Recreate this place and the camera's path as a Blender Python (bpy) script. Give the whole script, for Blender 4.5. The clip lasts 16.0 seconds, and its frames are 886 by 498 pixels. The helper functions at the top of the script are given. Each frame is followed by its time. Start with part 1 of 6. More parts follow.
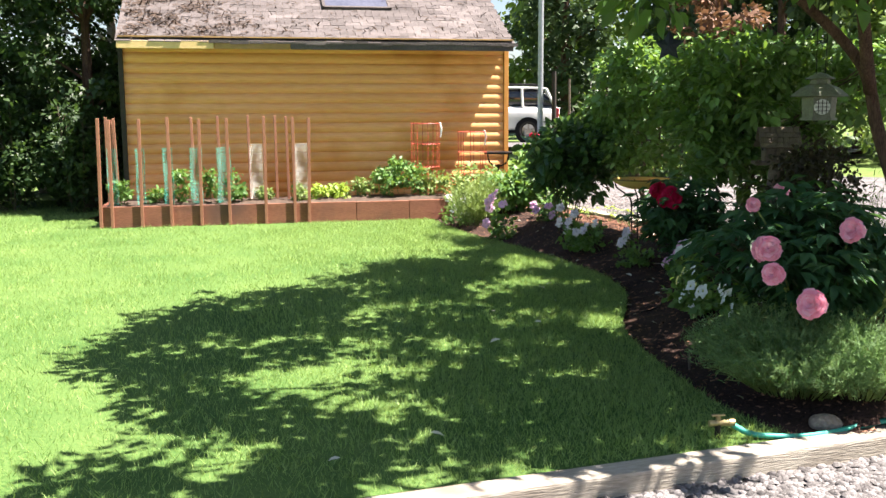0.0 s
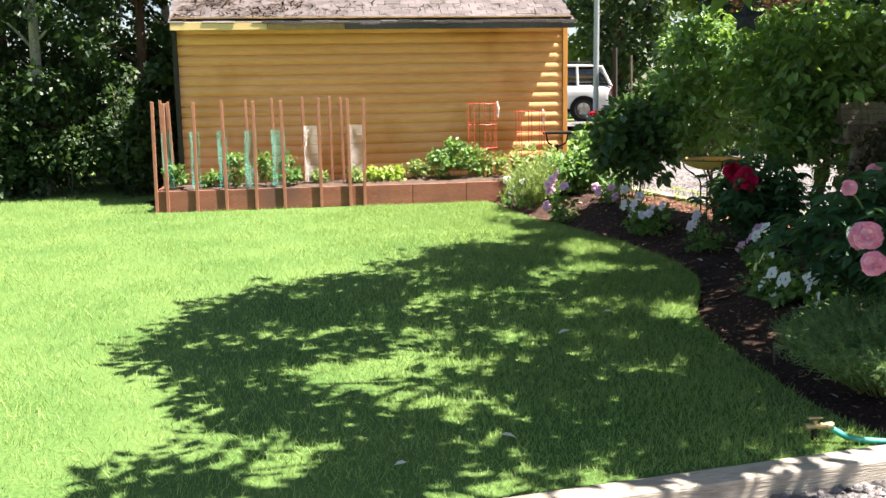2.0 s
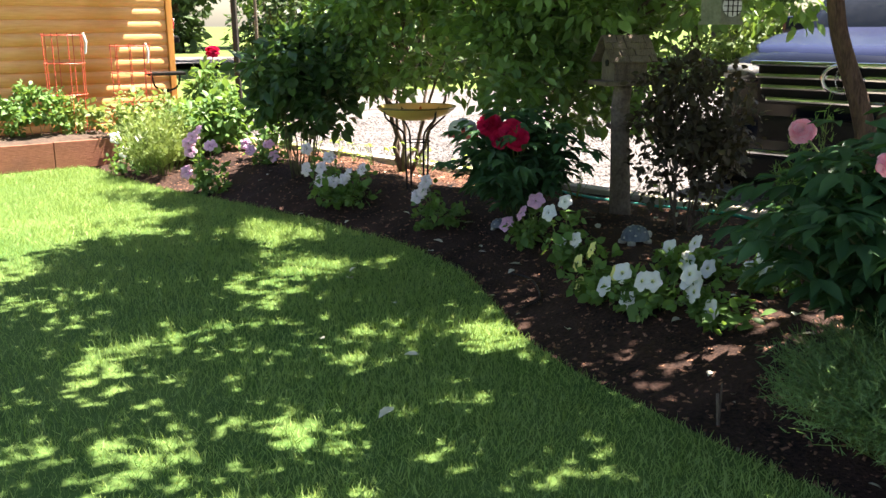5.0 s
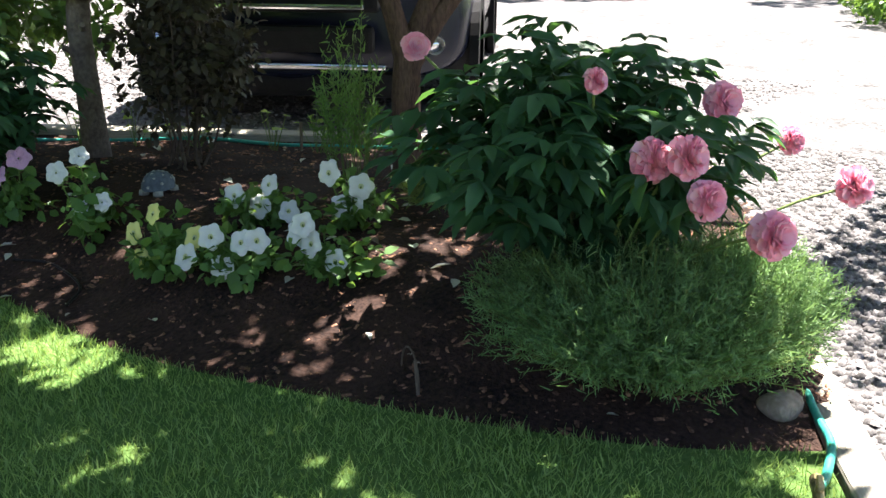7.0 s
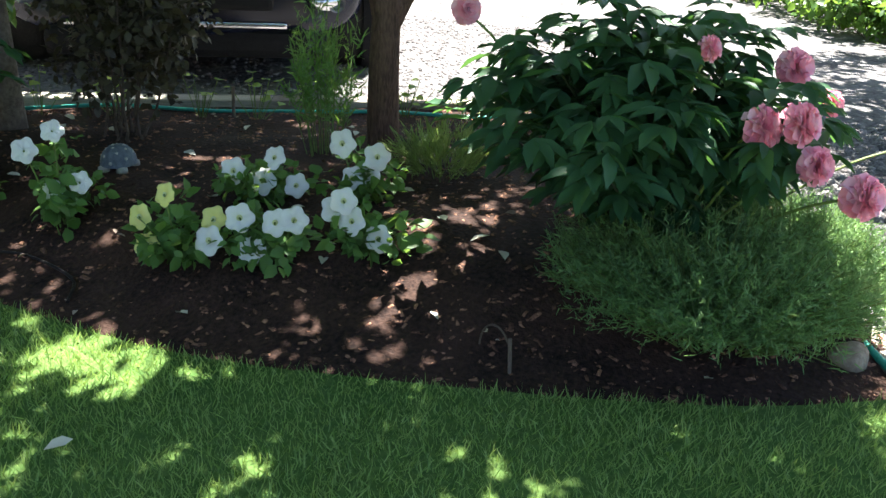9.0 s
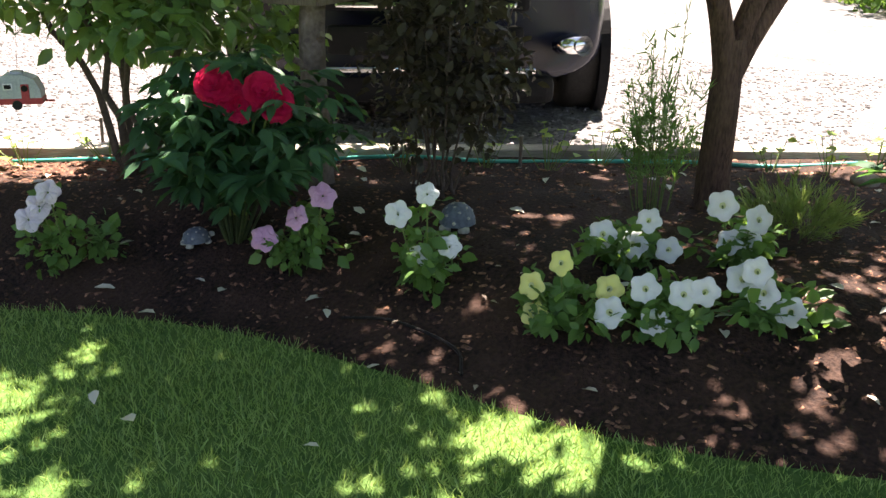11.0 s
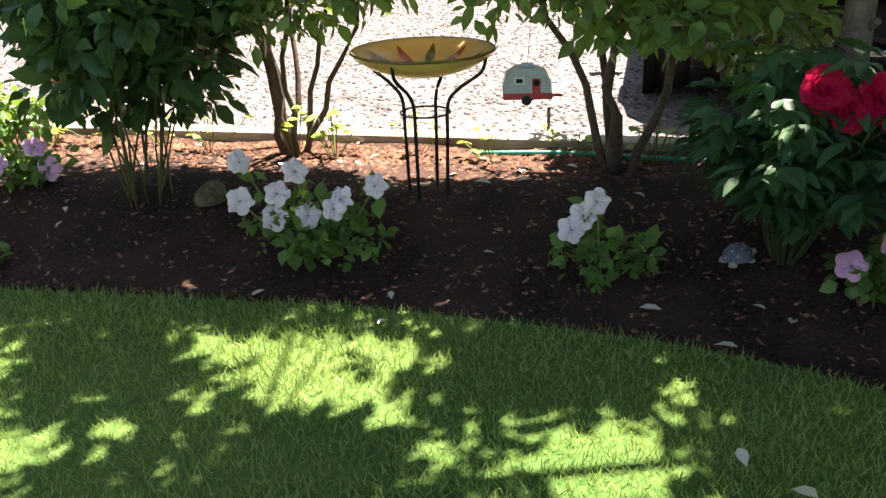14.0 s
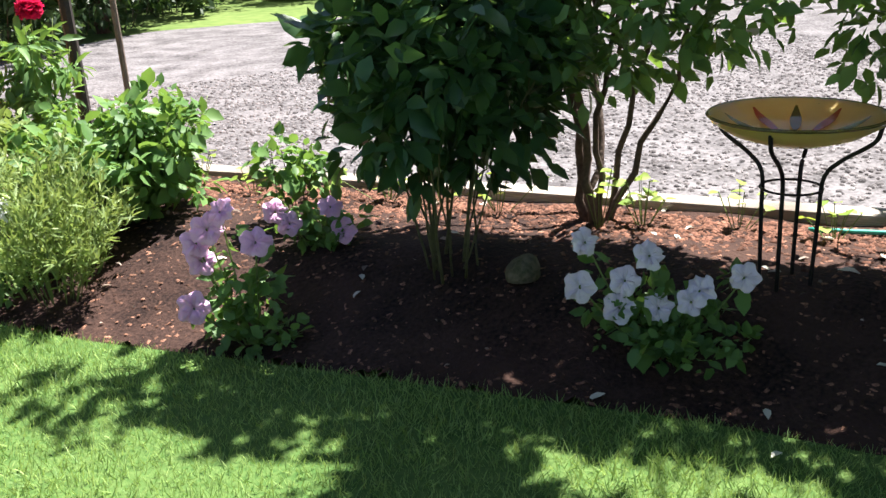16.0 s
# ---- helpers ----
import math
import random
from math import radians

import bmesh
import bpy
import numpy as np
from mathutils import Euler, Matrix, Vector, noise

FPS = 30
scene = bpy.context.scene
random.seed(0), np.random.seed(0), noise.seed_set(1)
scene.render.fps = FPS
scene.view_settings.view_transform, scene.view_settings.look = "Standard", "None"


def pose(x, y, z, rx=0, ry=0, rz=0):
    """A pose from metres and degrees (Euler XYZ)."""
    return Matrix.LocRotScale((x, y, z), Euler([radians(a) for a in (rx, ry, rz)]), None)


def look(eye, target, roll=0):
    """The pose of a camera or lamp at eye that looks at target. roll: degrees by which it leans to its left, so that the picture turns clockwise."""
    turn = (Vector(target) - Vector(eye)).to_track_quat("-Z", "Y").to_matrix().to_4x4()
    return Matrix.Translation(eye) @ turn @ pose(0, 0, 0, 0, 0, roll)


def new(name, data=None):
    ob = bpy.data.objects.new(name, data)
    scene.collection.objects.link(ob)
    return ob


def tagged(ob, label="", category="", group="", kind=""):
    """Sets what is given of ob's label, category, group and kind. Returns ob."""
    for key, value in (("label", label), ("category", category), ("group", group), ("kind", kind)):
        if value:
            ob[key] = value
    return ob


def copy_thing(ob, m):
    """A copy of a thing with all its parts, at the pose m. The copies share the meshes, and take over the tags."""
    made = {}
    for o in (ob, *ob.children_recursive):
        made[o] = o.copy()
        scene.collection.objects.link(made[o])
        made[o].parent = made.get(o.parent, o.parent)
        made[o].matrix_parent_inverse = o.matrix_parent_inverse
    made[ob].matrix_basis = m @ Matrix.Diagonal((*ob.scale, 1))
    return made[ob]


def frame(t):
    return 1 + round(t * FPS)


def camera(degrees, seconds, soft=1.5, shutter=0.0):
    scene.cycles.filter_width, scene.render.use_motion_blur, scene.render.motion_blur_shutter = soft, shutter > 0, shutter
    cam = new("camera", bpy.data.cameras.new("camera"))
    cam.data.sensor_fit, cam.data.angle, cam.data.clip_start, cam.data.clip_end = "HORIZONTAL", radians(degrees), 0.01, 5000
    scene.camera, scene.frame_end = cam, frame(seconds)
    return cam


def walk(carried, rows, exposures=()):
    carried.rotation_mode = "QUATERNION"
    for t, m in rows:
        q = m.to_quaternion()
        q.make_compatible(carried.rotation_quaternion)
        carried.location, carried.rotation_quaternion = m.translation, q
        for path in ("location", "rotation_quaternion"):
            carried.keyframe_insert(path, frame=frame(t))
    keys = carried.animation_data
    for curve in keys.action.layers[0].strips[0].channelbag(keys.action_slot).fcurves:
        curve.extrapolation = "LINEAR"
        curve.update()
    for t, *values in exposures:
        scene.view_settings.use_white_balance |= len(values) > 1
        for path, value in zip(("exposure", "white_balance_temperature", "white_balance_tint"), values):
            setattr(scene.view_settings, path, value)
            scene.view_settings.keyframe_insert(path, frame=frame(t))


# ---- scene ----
cam = camera(50.4, 16.0)
PATH = [
    (0, (2.225, -0.83, 1.206), (1.802, 1.103, 0.92), -0.3),
    (0.5, (2.207, -0.825, 1.203), (1.725, 1.094, 0.915), -0.4),
    (1, (2.193, -0.828, 1.211), (1.662, 1.077, 0.913), -0.7),
    (1.5, (2.171, -0.774, 1.213), (1.615, 1.121, 0.9), -1.0),
    (2, (2.11, -0.618, 1.204), (1.581, 1.283, 0.878), -1.0),
    (2.5, (2.01, -0.346, 1.181), (1.571, 1.575, 0.84), -1.1),
    (3, (1.841, -0.032, 1.167), (1.561, 1.914, 0.802), 0.0),
    (3.2, (1.753, 0.073, 1.172), (1.551, 2.025, 0.788), 0.6),
    (5.3, (1.063, 1.508, 1.155), (1.619, 3.365, 0.663), -1.0),
    (5.5, (1.051, 1.643, 1.141), (1.729, 3.454, 0.631), -1.3),
    (6, (0.902, 1.872, 1.159), (1.975, 3.465, 0.602), -0.1),
    (6.1, (0.861, 1.933, 1.157), (2.022, 3.459, 0.589), 0.1),
    (6.5, (0.792, 2.111, 1.149), (2.141, 3.459, 0.545), 0.6),
    (7, (0.728, 2.3, 1.158), (2.234, 3.439, 0.499), 0.4),
    (7.5, (0.658, 2.457, 1.163), (2.289, 3.394, 0.483), 1.9),
    (8, (0.536, 2.605, 1.161), (2.248, 3.376, 0.474), 3.4),
    (8.5, (0.437, 2.758, 1.168), (2.169, 3.448, 0.446), 3.2),
    (9, (0.432, 3.01, 1.153), (2.141, 3.743, 0.417), 2.7),
    (9.2, (0.414, 3.089, 1.148), (2.112, 3.858, 0.421), 2.4),
    (11.3, (0.222, 3.933, 1.181), (1.824, 4.906, 0.482), 0.5),
    (11.5, (0.218, 4.004, 1.183), (1.798, 4.999, 0.466), 0.4),
    (12, (0.154, 4.168, 1.191), (1.69, 5.208, 0.442), 0.1),
    (12.5, (0.03, 4.352, 1.192), (1.559, 5.437, 0.497), 0.3),
    (13, (-0.058, 4.488, 1.189), (1.421, 5.656, 0.519), -0.4),
    (13.5, (-0.056, 4.638, 1.198), (1.328, 5.898, 0.492), -1.4),
    (14, (-0.057, 4.812, 1.213), (1.245, 6.136, 0.47), -2.0),
    (14.5, (-0.069, 4.968, 1.205), (1.168, 6.35, 0.457), -2.3),
    (15, (-0.119, 5.152, 1.22), (1.095, 6.577, 0.515), -2.1),
    (15.5, (-0.158, 5.329, 1.226), (1.017, 6.809, 0.571), -2.3),
    (16, (-0.137, 5.503, 1.216), (0.904, 7.08, 0.562), -2.9),
]
walk(cam, [(t, look(eye, target, roll)) for t, eye, target, roll in PATH],
     [(0, 2.3, 6600, 16), (3.2, 2.3, 6700, 16), (5.5, 3.1, 7000, 17), (6.0, 3.5, 6900, 16), (6.5, 3.1, 6500, 15), (7.2, 2.75, 6400, 13), (8.0, 2.55, 6300, 11), (9.2, 3.05, 6300, 10),
      (11.3, 3.05, 7100, 20), (12.5, 3.05, 7200, 20), (14.5, 2.6, 7100, 20), (15.2, 2.3, 6800, 22), (16, 2.0, 6200, 16)])

# ---- light ----
SUN = Vector((0.46, 0.073, 1.0))
world = bpy.data.worlds.new("world")
scene.world = world
world.use_nodes = True
wn = world.node_tree.nodes
sky = wn.new("ShaderNodeTexSky")
sky.sky_type, sky.sun_disc = "NISHITA", False
sky.sun_elevation = math.atan2(1.0, math.hypot(SUN.x, SUN.y))
sky.sun_rotation = math.atan2(SUN.x, SUN.y)
world.node_tree.links.new(sky.outputs[0], wn["Background"].inputs[0])
wn["Background"].inputs[1].default_value = 0.04
sun = new("sun", bpy.data.lights.new("sun", "SUN"))
sun.data.energy, sun.data.angle, sun.data.color = 5.0, radians(0.53), (1.0, 0.95, 0.86)
sun.matrix_world = look(SUN * 40, (0, 0, 0))

# ---- materials ----


def shade(name, a, b, rough=0.7, scale=6.0, fine=90.0, bump=0.25, metal=0.0, island=0.0, stain=None, stretch=(1, 1, 1), spec=0.4):
    """A surface whose colour wanders between a and b at two scales, with fine relief."""
    m = bpy.data.materials.new(name)
    m.use_nodes = True
    nt = m.node_tree
    n, ln = nt.nodes, nt.links
    bs = n["Principled BSDF"]
    bs.inputs["Roughness"].default_value, bs.inputs["Metallic"].default_value = rough, metal
    bs.inputs["Specular IOR Level"].default_value = spec
    tc, mp = n.new("ShaderNodeTexCoord"), n.new("ShaderNodeMapping")
    mp.inputs["Scale"].default_value = stretch
    ln.new(tc.outputs["Object"], mp.inputs[0])
    big, small = n.new("ShaderNodeTexNoise"), n.new("ShaderNodeTexNoise")
    big.inputs["Scale"].default_value, big.inputs["Detail"].default_value = scale, 5
    small.inputs["Scale"].default_value, small.inputs["Detail"].default_value = fine, 4
    ln.new(mp.outputs[0], big.inputs["Vector"])
    ln.new(mp.outputs[0], small.inputs["Vector"])
    add = n.new("ShaderNodeMath")
    add.operation = "MULTIPLY_ADD"
    add.inputs[1].default_value = 0.55
    ln.new(small.outputs["Fac"], add.inputs[0])
    half = n.new("ShaderNodeMath")
    half.operation = "MULTIPLY"
    half.inputs[1].default_value = 0.45
    ln.new(big.outputs["Fac"], half.inputs[0])
    ln.new(half.outputs[0], add.inputs[2])
    ramp = n.new("ShaderNodeValToRGB")
    ramp.color_ramp.elements[0].position, ramp.color_ramp.elements[1].position = 0.34, 0.66
    ramp.color_ramp.elements[0].color, ramp.color_ramp.elements[1].color = (*a, 1), (*b, 1)
    ln.new(add.outputs[0], ramp.inputs[0])
    out = ramp.outputs[0]
    if stain:
        st = n.new("ShaderNodeTexNoise")
        st.inputs["Scale"].default_value, st.inputs["Detail"].default_value = scale * 0.4, 6
        ln.new(tc.outputs["Object"], st.inputs["Vector"])
        sr = n.new("ShaderNodeValToRGB")
        sr.color_ramp.elements[0].position, sr.color_ramp.elements[1].position = 0.52, 0.68
        ln.new(st.outputs["Fac"], sr.inputs[0])
        mx = n.new("ShaderNodeMix")
        mx.data_type = "RGBA"
        ln.new(sr.outputs[0], mx.inputs["Factor"])
        ln.new(out, mx.inputs["A"])
        mx.inputs["B"].default_value = (*stain, 1)
        out = mx.outputs["Result"]
    if island:
        geo, hsv, mr = n.new("ShaderNodeNewGeometry"), n.new("ShaderNodeHueSaturation"), n.new("ShaderNodeMapRange")
        mr.inputs["To Min"].default_value, mr.inputs["To Max"].default_value = 1 - island, 1 + island
        ln.new(geo.outputs["Random Per Island"], mr.inputs[0])
        ln.new(mr.outputs[0], hsv.inputs["Value"])
        ln.new(out, hsv.inputs["Color"])
        out = hsv.outputs[0]
    ln.new(out, bs.inputs["Base Color"])
    if bump:
        bp = n.new("ShaderNodeBump")
        bp.inputs["Strength"].default_value, bp.inputs["Distance"].default_value = bump, 0.01
        ln.new(small.outputs["Fac"], bp.inputs["Height"])
        ln.new(bp.outputs[0], bs.inputs["Normal"])
    return m


def leafy(name, dark, light, through_col, rough=0.45, pass_on=0.35, spec=0.35):
    """Leaves and petals: each piece its own tone, light passing through."""
    m = bpy.data.materials.new(name)
    m.use_nodes = True
    nt = m.node_tree
    n, ln = nt.nodes, nt.links
    bs = n["Principled BSDF"]
    bs.inputs["Roughness"].default_value = rough
    bs.inputs["Specular IOR Level"].default_value = spec
    geo = n.new("ShaderNodeNewGeometry")
    tc, nz = n.new("ShaderNodeTexCoord"), n.new("ShaderNodeTexNoise")
    nz.inputs["Scale"].default_value, nz.inputs["Detail"].default_value = 30.0, 3
    ln.new(tc.outputs["Object"], nz.inputs["Vector"])
    mid = n.new("ShaderNodeMath")
    mid.operation = "MULTIPLY_ADD"
    mid.inputs[1].default_value = 0.45
    ln.new(nz.outputs["Fac"], mid.inputs[0])
    sc = n.new("ShaderNodeMath")
    sc.operation = "MULTIPLY"
    sc.inputs[1].default_value = 0.6
    ln.new(geo.outputs["Random Per Island"], sc.inputs[0])
    ln.new(sc.outputs[0], mid.inputs[2])
    ramp = n.new("ShaderNodeValToRGB")
    ramp.color_ramp.elements[0].position, ramp.color_ramp.elements[1].position = 0.1, 0.85
    ramp.color_ramp.elements[0].color, ramp.color_ramp.elements[1].color = (*dark, 1), (*light, 1)
    ln.new(mid.outputs[0], ramp.inputs[0])
    ln.new(ramp.outputs[0], bs.inputs["Base Color"])
    tr, mx = n.new("ShaderNodeBsdfTranslucent"), n.new("ShaderNodeMixShader")
    tr.inputs[0].default_value = (*through_col, 1)
    mx.inputs[0].default_value = pass_on
    ln.new(bs.outputs[0], mx.inputs[1])
    ln.new(tr.outputs[0], mx.inputs[2])
    ln.new(mx.outputs[0], n["Material Output"].inputs[0])
    return m


M_GRASS = leafy("grass_blade", (0.05, 0.145, 0.035), (0.35, 0.47, 0.145), (0.36, 0.5, 0.11), 0.55, 0.3)
M_LAWN = shade("lawn_soil", (0.035, 0.09, 0.02), (0.11, 0.17, 0.048), 0.95, 1.3, 60, 0.6, spec=0.1)
M_MULCH = shade("dark_mulch", (0.01, 0.0065, 0.006), (0.062, 0.035, 0.026), 0.95, 5, 70, 0.9, stain=(0.055, 0.031, 0.023), spec=0.15)
M_CHIP = shade("bark_chip", (0.02, 0.012, 0.009), (0.3, 0.155, 0.1), 0.9, 9, 120, 0.4, island=0.65, spec=0.15)
M_REDCHIP = shade("dry_red_bark", (0.055, 0.027, 0.018), (0.2, 0.096, 0.062), 0.9, 9, 120, 0.4, island=0.6, spec=0.15)
M_GRAVEL = shade("gravel_bed", (0.04, 0.037, 0.037), (0.21, 0.2, 0.2), 0.95, 3, 38, 0.9, spec=0.15)
M_STONE = shade("gravel_stone", (0.07, 0.064, 0.063), (0.22, 0.205, 0.203), 0.85, 20, 150, 0.3, island=0.55, spec=0.2)
M_GROUND = shade("far_ground", (0.07, 0.12, 0.03), (0.15, 0.2, 0.06), 1.0, 0.4, 6, 0.5, spec=0.1)
M_TIMBER = shade("weathered_timber", (0.24, 0.21, 0.17), (0.46, 0.42, 0.35), 0.9, 5, 60, 0.5, stain=(0.18, 0.15, 0.12), stretch=(0.3, 3, 3), spec=0.15)
M_LOG = shade("stained_log_siding", (0.76, 0.33, 0.11), (0.9, 0.47, 0.2), 0.45, 2.2, 26, 0.25, stain=(0.62, 0.26, 0.065), stretch=(0.25, 3, 3))
M_BASE = shade("pale_yellow_board", (0.66, 0.45, 0.18), (0.78, 0.57, 0.27), 0.6, 3, 40, 0.2, stretch=(0.5, 3, 3))
M_TRIM = shade("stained_trim", (0.42, 0.17, 0.035), (0.6, 0.28, 0.07), 0.5, 3, 30, 0.2, stretch=(3, 3, 0.3))
M_FASCIA = shade("worn_fascia", (0.3, 0.17, 0.07), (0.48, 0.3, 0.12), 0.8, 3, 40, 0.4, stain=(0.1, 0.07, 0.05), stretch=(0.5, 3, 3))
M_ROOF = shade("asphalt_shingle", (0.05, 0.042, 0.04), (0.15, 0.13, 0.125), 0.95, 1.6, 90, 0.7, island=0.22, stain=(0.065, 0.05, 0.04), spec=0.2)
M_DARKWALL = shade("dark_wall", (0.02, 0.018, 0.016), (0.05, 0.04, 0.03), 0.8, 3, 40)
M_RED = shade("redwood_board", (0.17, 0.06, 0.035), (0.32, 0.125, 0.075), 0.75, 3, 50, 0.4, stain=(0.13, 0.06, 0.045), stretch=(0.4, 3, 3))
M_STAKE = shade("redwood_stake", (0.26, 0.1, 0.06), (0.42, 0.19, 0.115), 0.75, 5, 60, 0.3, stretch=(3, 3, 0.4))
M_SOIL = shade("garden_soil", (0.03, 0.02, 0.015), (0.1, 0.065, 0.045), 0.95, 8, 60, 0.9)
M_SKYPANE = shade("roof_window_pane", (0.05, 0.056, 0.085), (0.09, 0.095, 0.13), 0.85, 3, 30, 0.05, spec=0.1)
M_BARK = shade("tree_bark", (0.045, 0.026, 0.02), (0.15, 0.09, 0.066), 0.9, 9, 45, 1.0, stretch=(3, 3, 0.7), spec=0.15)
M_STEM = shade("shrub_stem", (0.05, 0.035, 0.025), (0.14, 0.1, 0.075), 0.85, 12, 70, 0.5)
M_OLIVESTEM = shade("olive_stem", (0.05, 0.048, 0.018), (0.13, 0.12, 0.05), 0.7, 12, 70, 0.2)
M_DARKSTEM = shade("dark_green_stem", (0.025, 0.04, 0.014), (0.06, 0.08, 0.03), 0.7, 12, 70, 0.2)
M_GREENSTEM = shade("green_stem", (0.08, 0.13, 0.03), (0.18, 0.24, 0.06), 0.6, 12, 70, 0.2)
M_LILAC = leafy("lilac_leaf", (0.02, 0.065, 0.024), (0.2, 0.34, 0.11), (0.25, 0.42, 0.05), 0.38, 0.28)
M_BUSH = leafy("dogwood_leaf", (0.014, 0.048, 0.022), (0.075, 0.15, 0.055), (0.16, 0.3, 0.05), 0.32, 0.2)
M_TREE = leafy("tree_leaf", (0.02, 0.065, 0.015), (0.075, 0.16, 0.035), (0.25, 0.42, 0.06), 0.42, 0.3)
M_FARLEAF = leafy("far_leaf", (0.05, 0.1, 0.025), (0.17, 0.25, 0.07), (0.26, 0.36, 0.06), 0.6, 0.3)
# leaf green kept near black: the thicket's shade sits in the colour
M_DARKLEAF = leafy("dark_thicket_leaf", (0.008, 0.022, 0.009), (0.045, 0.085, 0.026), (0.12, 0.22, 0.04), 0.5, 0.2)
M_CONIFER = leafy("conifer_needle", (0.02, 0.045, 0.018), (0.06, 0.1, 0.04), (0.1, 0.16, 0.05), 0.6, 0.15)
M_RUST = leafy("rusty_leaf", (0.1, 0.05, 0.03), (0.22, 0.12, 0.07), (0.25, 0.13, 0.06), 0.7, 0.2)
M_PEONY = leafy("peony_leaf", (0.018, 0.06, 0.03), (0.055, 0.13, 0.06), (0.14, 0.32, 0.06), 0.48, 0.22, 0.25)
M_FEATHER = leafy("feathery_leaf", (0.02, 0.065, 0.026), (0.21, 0.35, 0.13), (0.27, 0.44, 0.13), 0.6, 0.3)
M_PURPLE = leafy("ninebark_leaf", (0.022, 0.02, 0.014), (0.06, 0.05, 0.03), (0.12, 0.1, 0.04), 0.5, 0.2)
M_PETLEAF = leafy("petunia_leaf", (0.045, 0.115, 0.03), (0.14, 0.26, 0.07), (0.24, 0.4, 0.06), 0.5, 0.3)
M_LIME = leafy("lime_leaf", (0.14, 0.24, 0.03), (0.3, 0.42, 0.07), (0.4, 0.5, 0.06), 0.5, 0.35)
M_PALE = leafy("pale_green_leaf", (0.09, 0.15, 0.04), (0.22, 0.3, 0.09), (0.35, 0.45, 0.1), 0.55, 0.3)

# ---- geometry helpers ----
rng = np.random.default_rng(7)


def mesh_of(name, verts, faces, smooth=False):
    """A mesh from arrays; faces is an (N, k) array or a list of tuples."""
    me = bpy.data.meshes.new(name)
    verts = np.asarray(verts, dtype=np.float32)
    if isinstance(faces, np.ndarray):
        k = faces.shape[1]
        me.vertices.add(len(verts))
        me.vertices.foreach_set("co", verts.ravel())
        me.loops.add(faces.size)
        me.loops.foreach_set("vertex_index", faces.astype(np.int32).ravel())
        me.polygons.add(len(faces))
        me.polygons.foreach_set("loop_start", np.arange(0, faces.size, k, dtype=np.int32))
        me.update(calc_edges=True)
    else:
        me.from_pydata(verts.tolist(), [], faces)
        me.update()
    if smooth:
        me.polygons.foreach_set("use_smooth", np.ones(len(me.polygons), dtype=bool))
    return me


def add(*geos):
    """Joins (verts, faces) pairs."""
    vs, fs, k = [], [], 0
    for v, f in geos:
        v = np.asarray(v, float)
        vs.append(v)
        fs += [tuple(i + k for i in t) for t in f]
        k += len(v)
    return np.concatenate(vs), fs


def moved(g, m):
    v = np.asarray(g[0], float)
    a = np.array(m)
    return v @ a[:3, :3].T + a[:3, 3], g[1]


def box(c, s, bevel=0.0, m=None):
    """A box of size s about c, with chamfered edges where asked."""
    bm = bmesh.new()
    bmesh.ops.create_cube(bm, size=1)
    bmesh.ops.scale(bm, vec=s, verts=bm.verts)
    if bevel:
        bmesh.ops.bevel(bm, geom=bm.edges[:], offset=bevel, segments=2, affect="EDGES", profile=0.6)
    v = np.array([x.co[:] for x in bm.verts])
    f = [tuple(x.index for x in p.verts) for p in bm.faces]
    bm.free()
    g = (v + np.array(c), f)
    return moved(g, m) if m else g


def tube(points, radii, n=8, caps=True):
    """A tapered round bar along points."""
    p = np.asarray(points, float)
    r = np.broadcast_to(radii, len(p))
    vs, fs = [], []
    up = np.array([0.31, 0.17, 0.93])
    for i in range(len(p)):
        d = p[min(i + 1, len(p) - 1)] - p[max(i - 1, 0)]
        d = d / (np.linalg.norm(d) + 1e-9)
        a = np.cross(d, up if abs(d @ up) < 0.95 else np.array([1.0, 0, 0]))
        a /= np.linalg.norm(a)
        b = np.cross(d, a)
        for k in range(n):
            w = 2 * math.pi * k / n
            vs.append(p[i] + r[i] * (math.cos(w) * a + math.sin(w) * b))
    for i in range(len(p) - 1):
        for k in range(n):
            fs.append((i * n + k, i * n + (k + 1) % n, (i + 1) * n + (k + 1) % n, (i + 1) * n + k))
    if caps:
        fs.append(tuple(range(n))[::-1])
        fs.append(tuple((len(p) - 1) * n + k for k in range(n)))
    return np.array(vs), fs


def lathe(profile, n=32, squash=(1, 1)):
    """A turned shape from (radius, height) pairs."""
    vs, fs = [], []
    for r, z in profile:
        for k in range(n):
            w = 2 * math.pi * k / n
            vs.append((r * math.cos(w) * squash[0], r * math.sin(w) * squash[1], z))
    for i in range(len(profile) - 1):
        for k in range(n):
            fs.append((i * n + k, i * n + (k + 1) % n, (i + 1) * n + (k + 1) % n, (i + 1) * n + k))
    return np.array(vs), fs


def curve_through(pts, steps=8):
    """A smooth line through points."""
    p = np.asarray(pts, float)
    p = np.vstack([2 * p[0] - p[1], p, 2 * p[-1] - p[-2]])
    out = []
    for i in range(1, len(p) - 2):
        for s in np.linspace(0, 1, steps, endpoint=False):
            a, b, c, d = p[i - 1], p[i], p[i + 1], p[i + 2]
            out.append(0.5 * ((2 * b) + (c - a) * s + (2 * a - 5 * b + 4 * c - d) * s * s + (3 * b - a - 3 * c + d) * s ** 3))
    out.append(p[-2])
    return np.array(out)


def thing(name, at, label, category, group="", rz=0.0, kind=""):
    ob = new(name)
    ob.matrix_world = pose(*at, 0, 0, rz)
    return tagged(ob, label, category, group, kind)


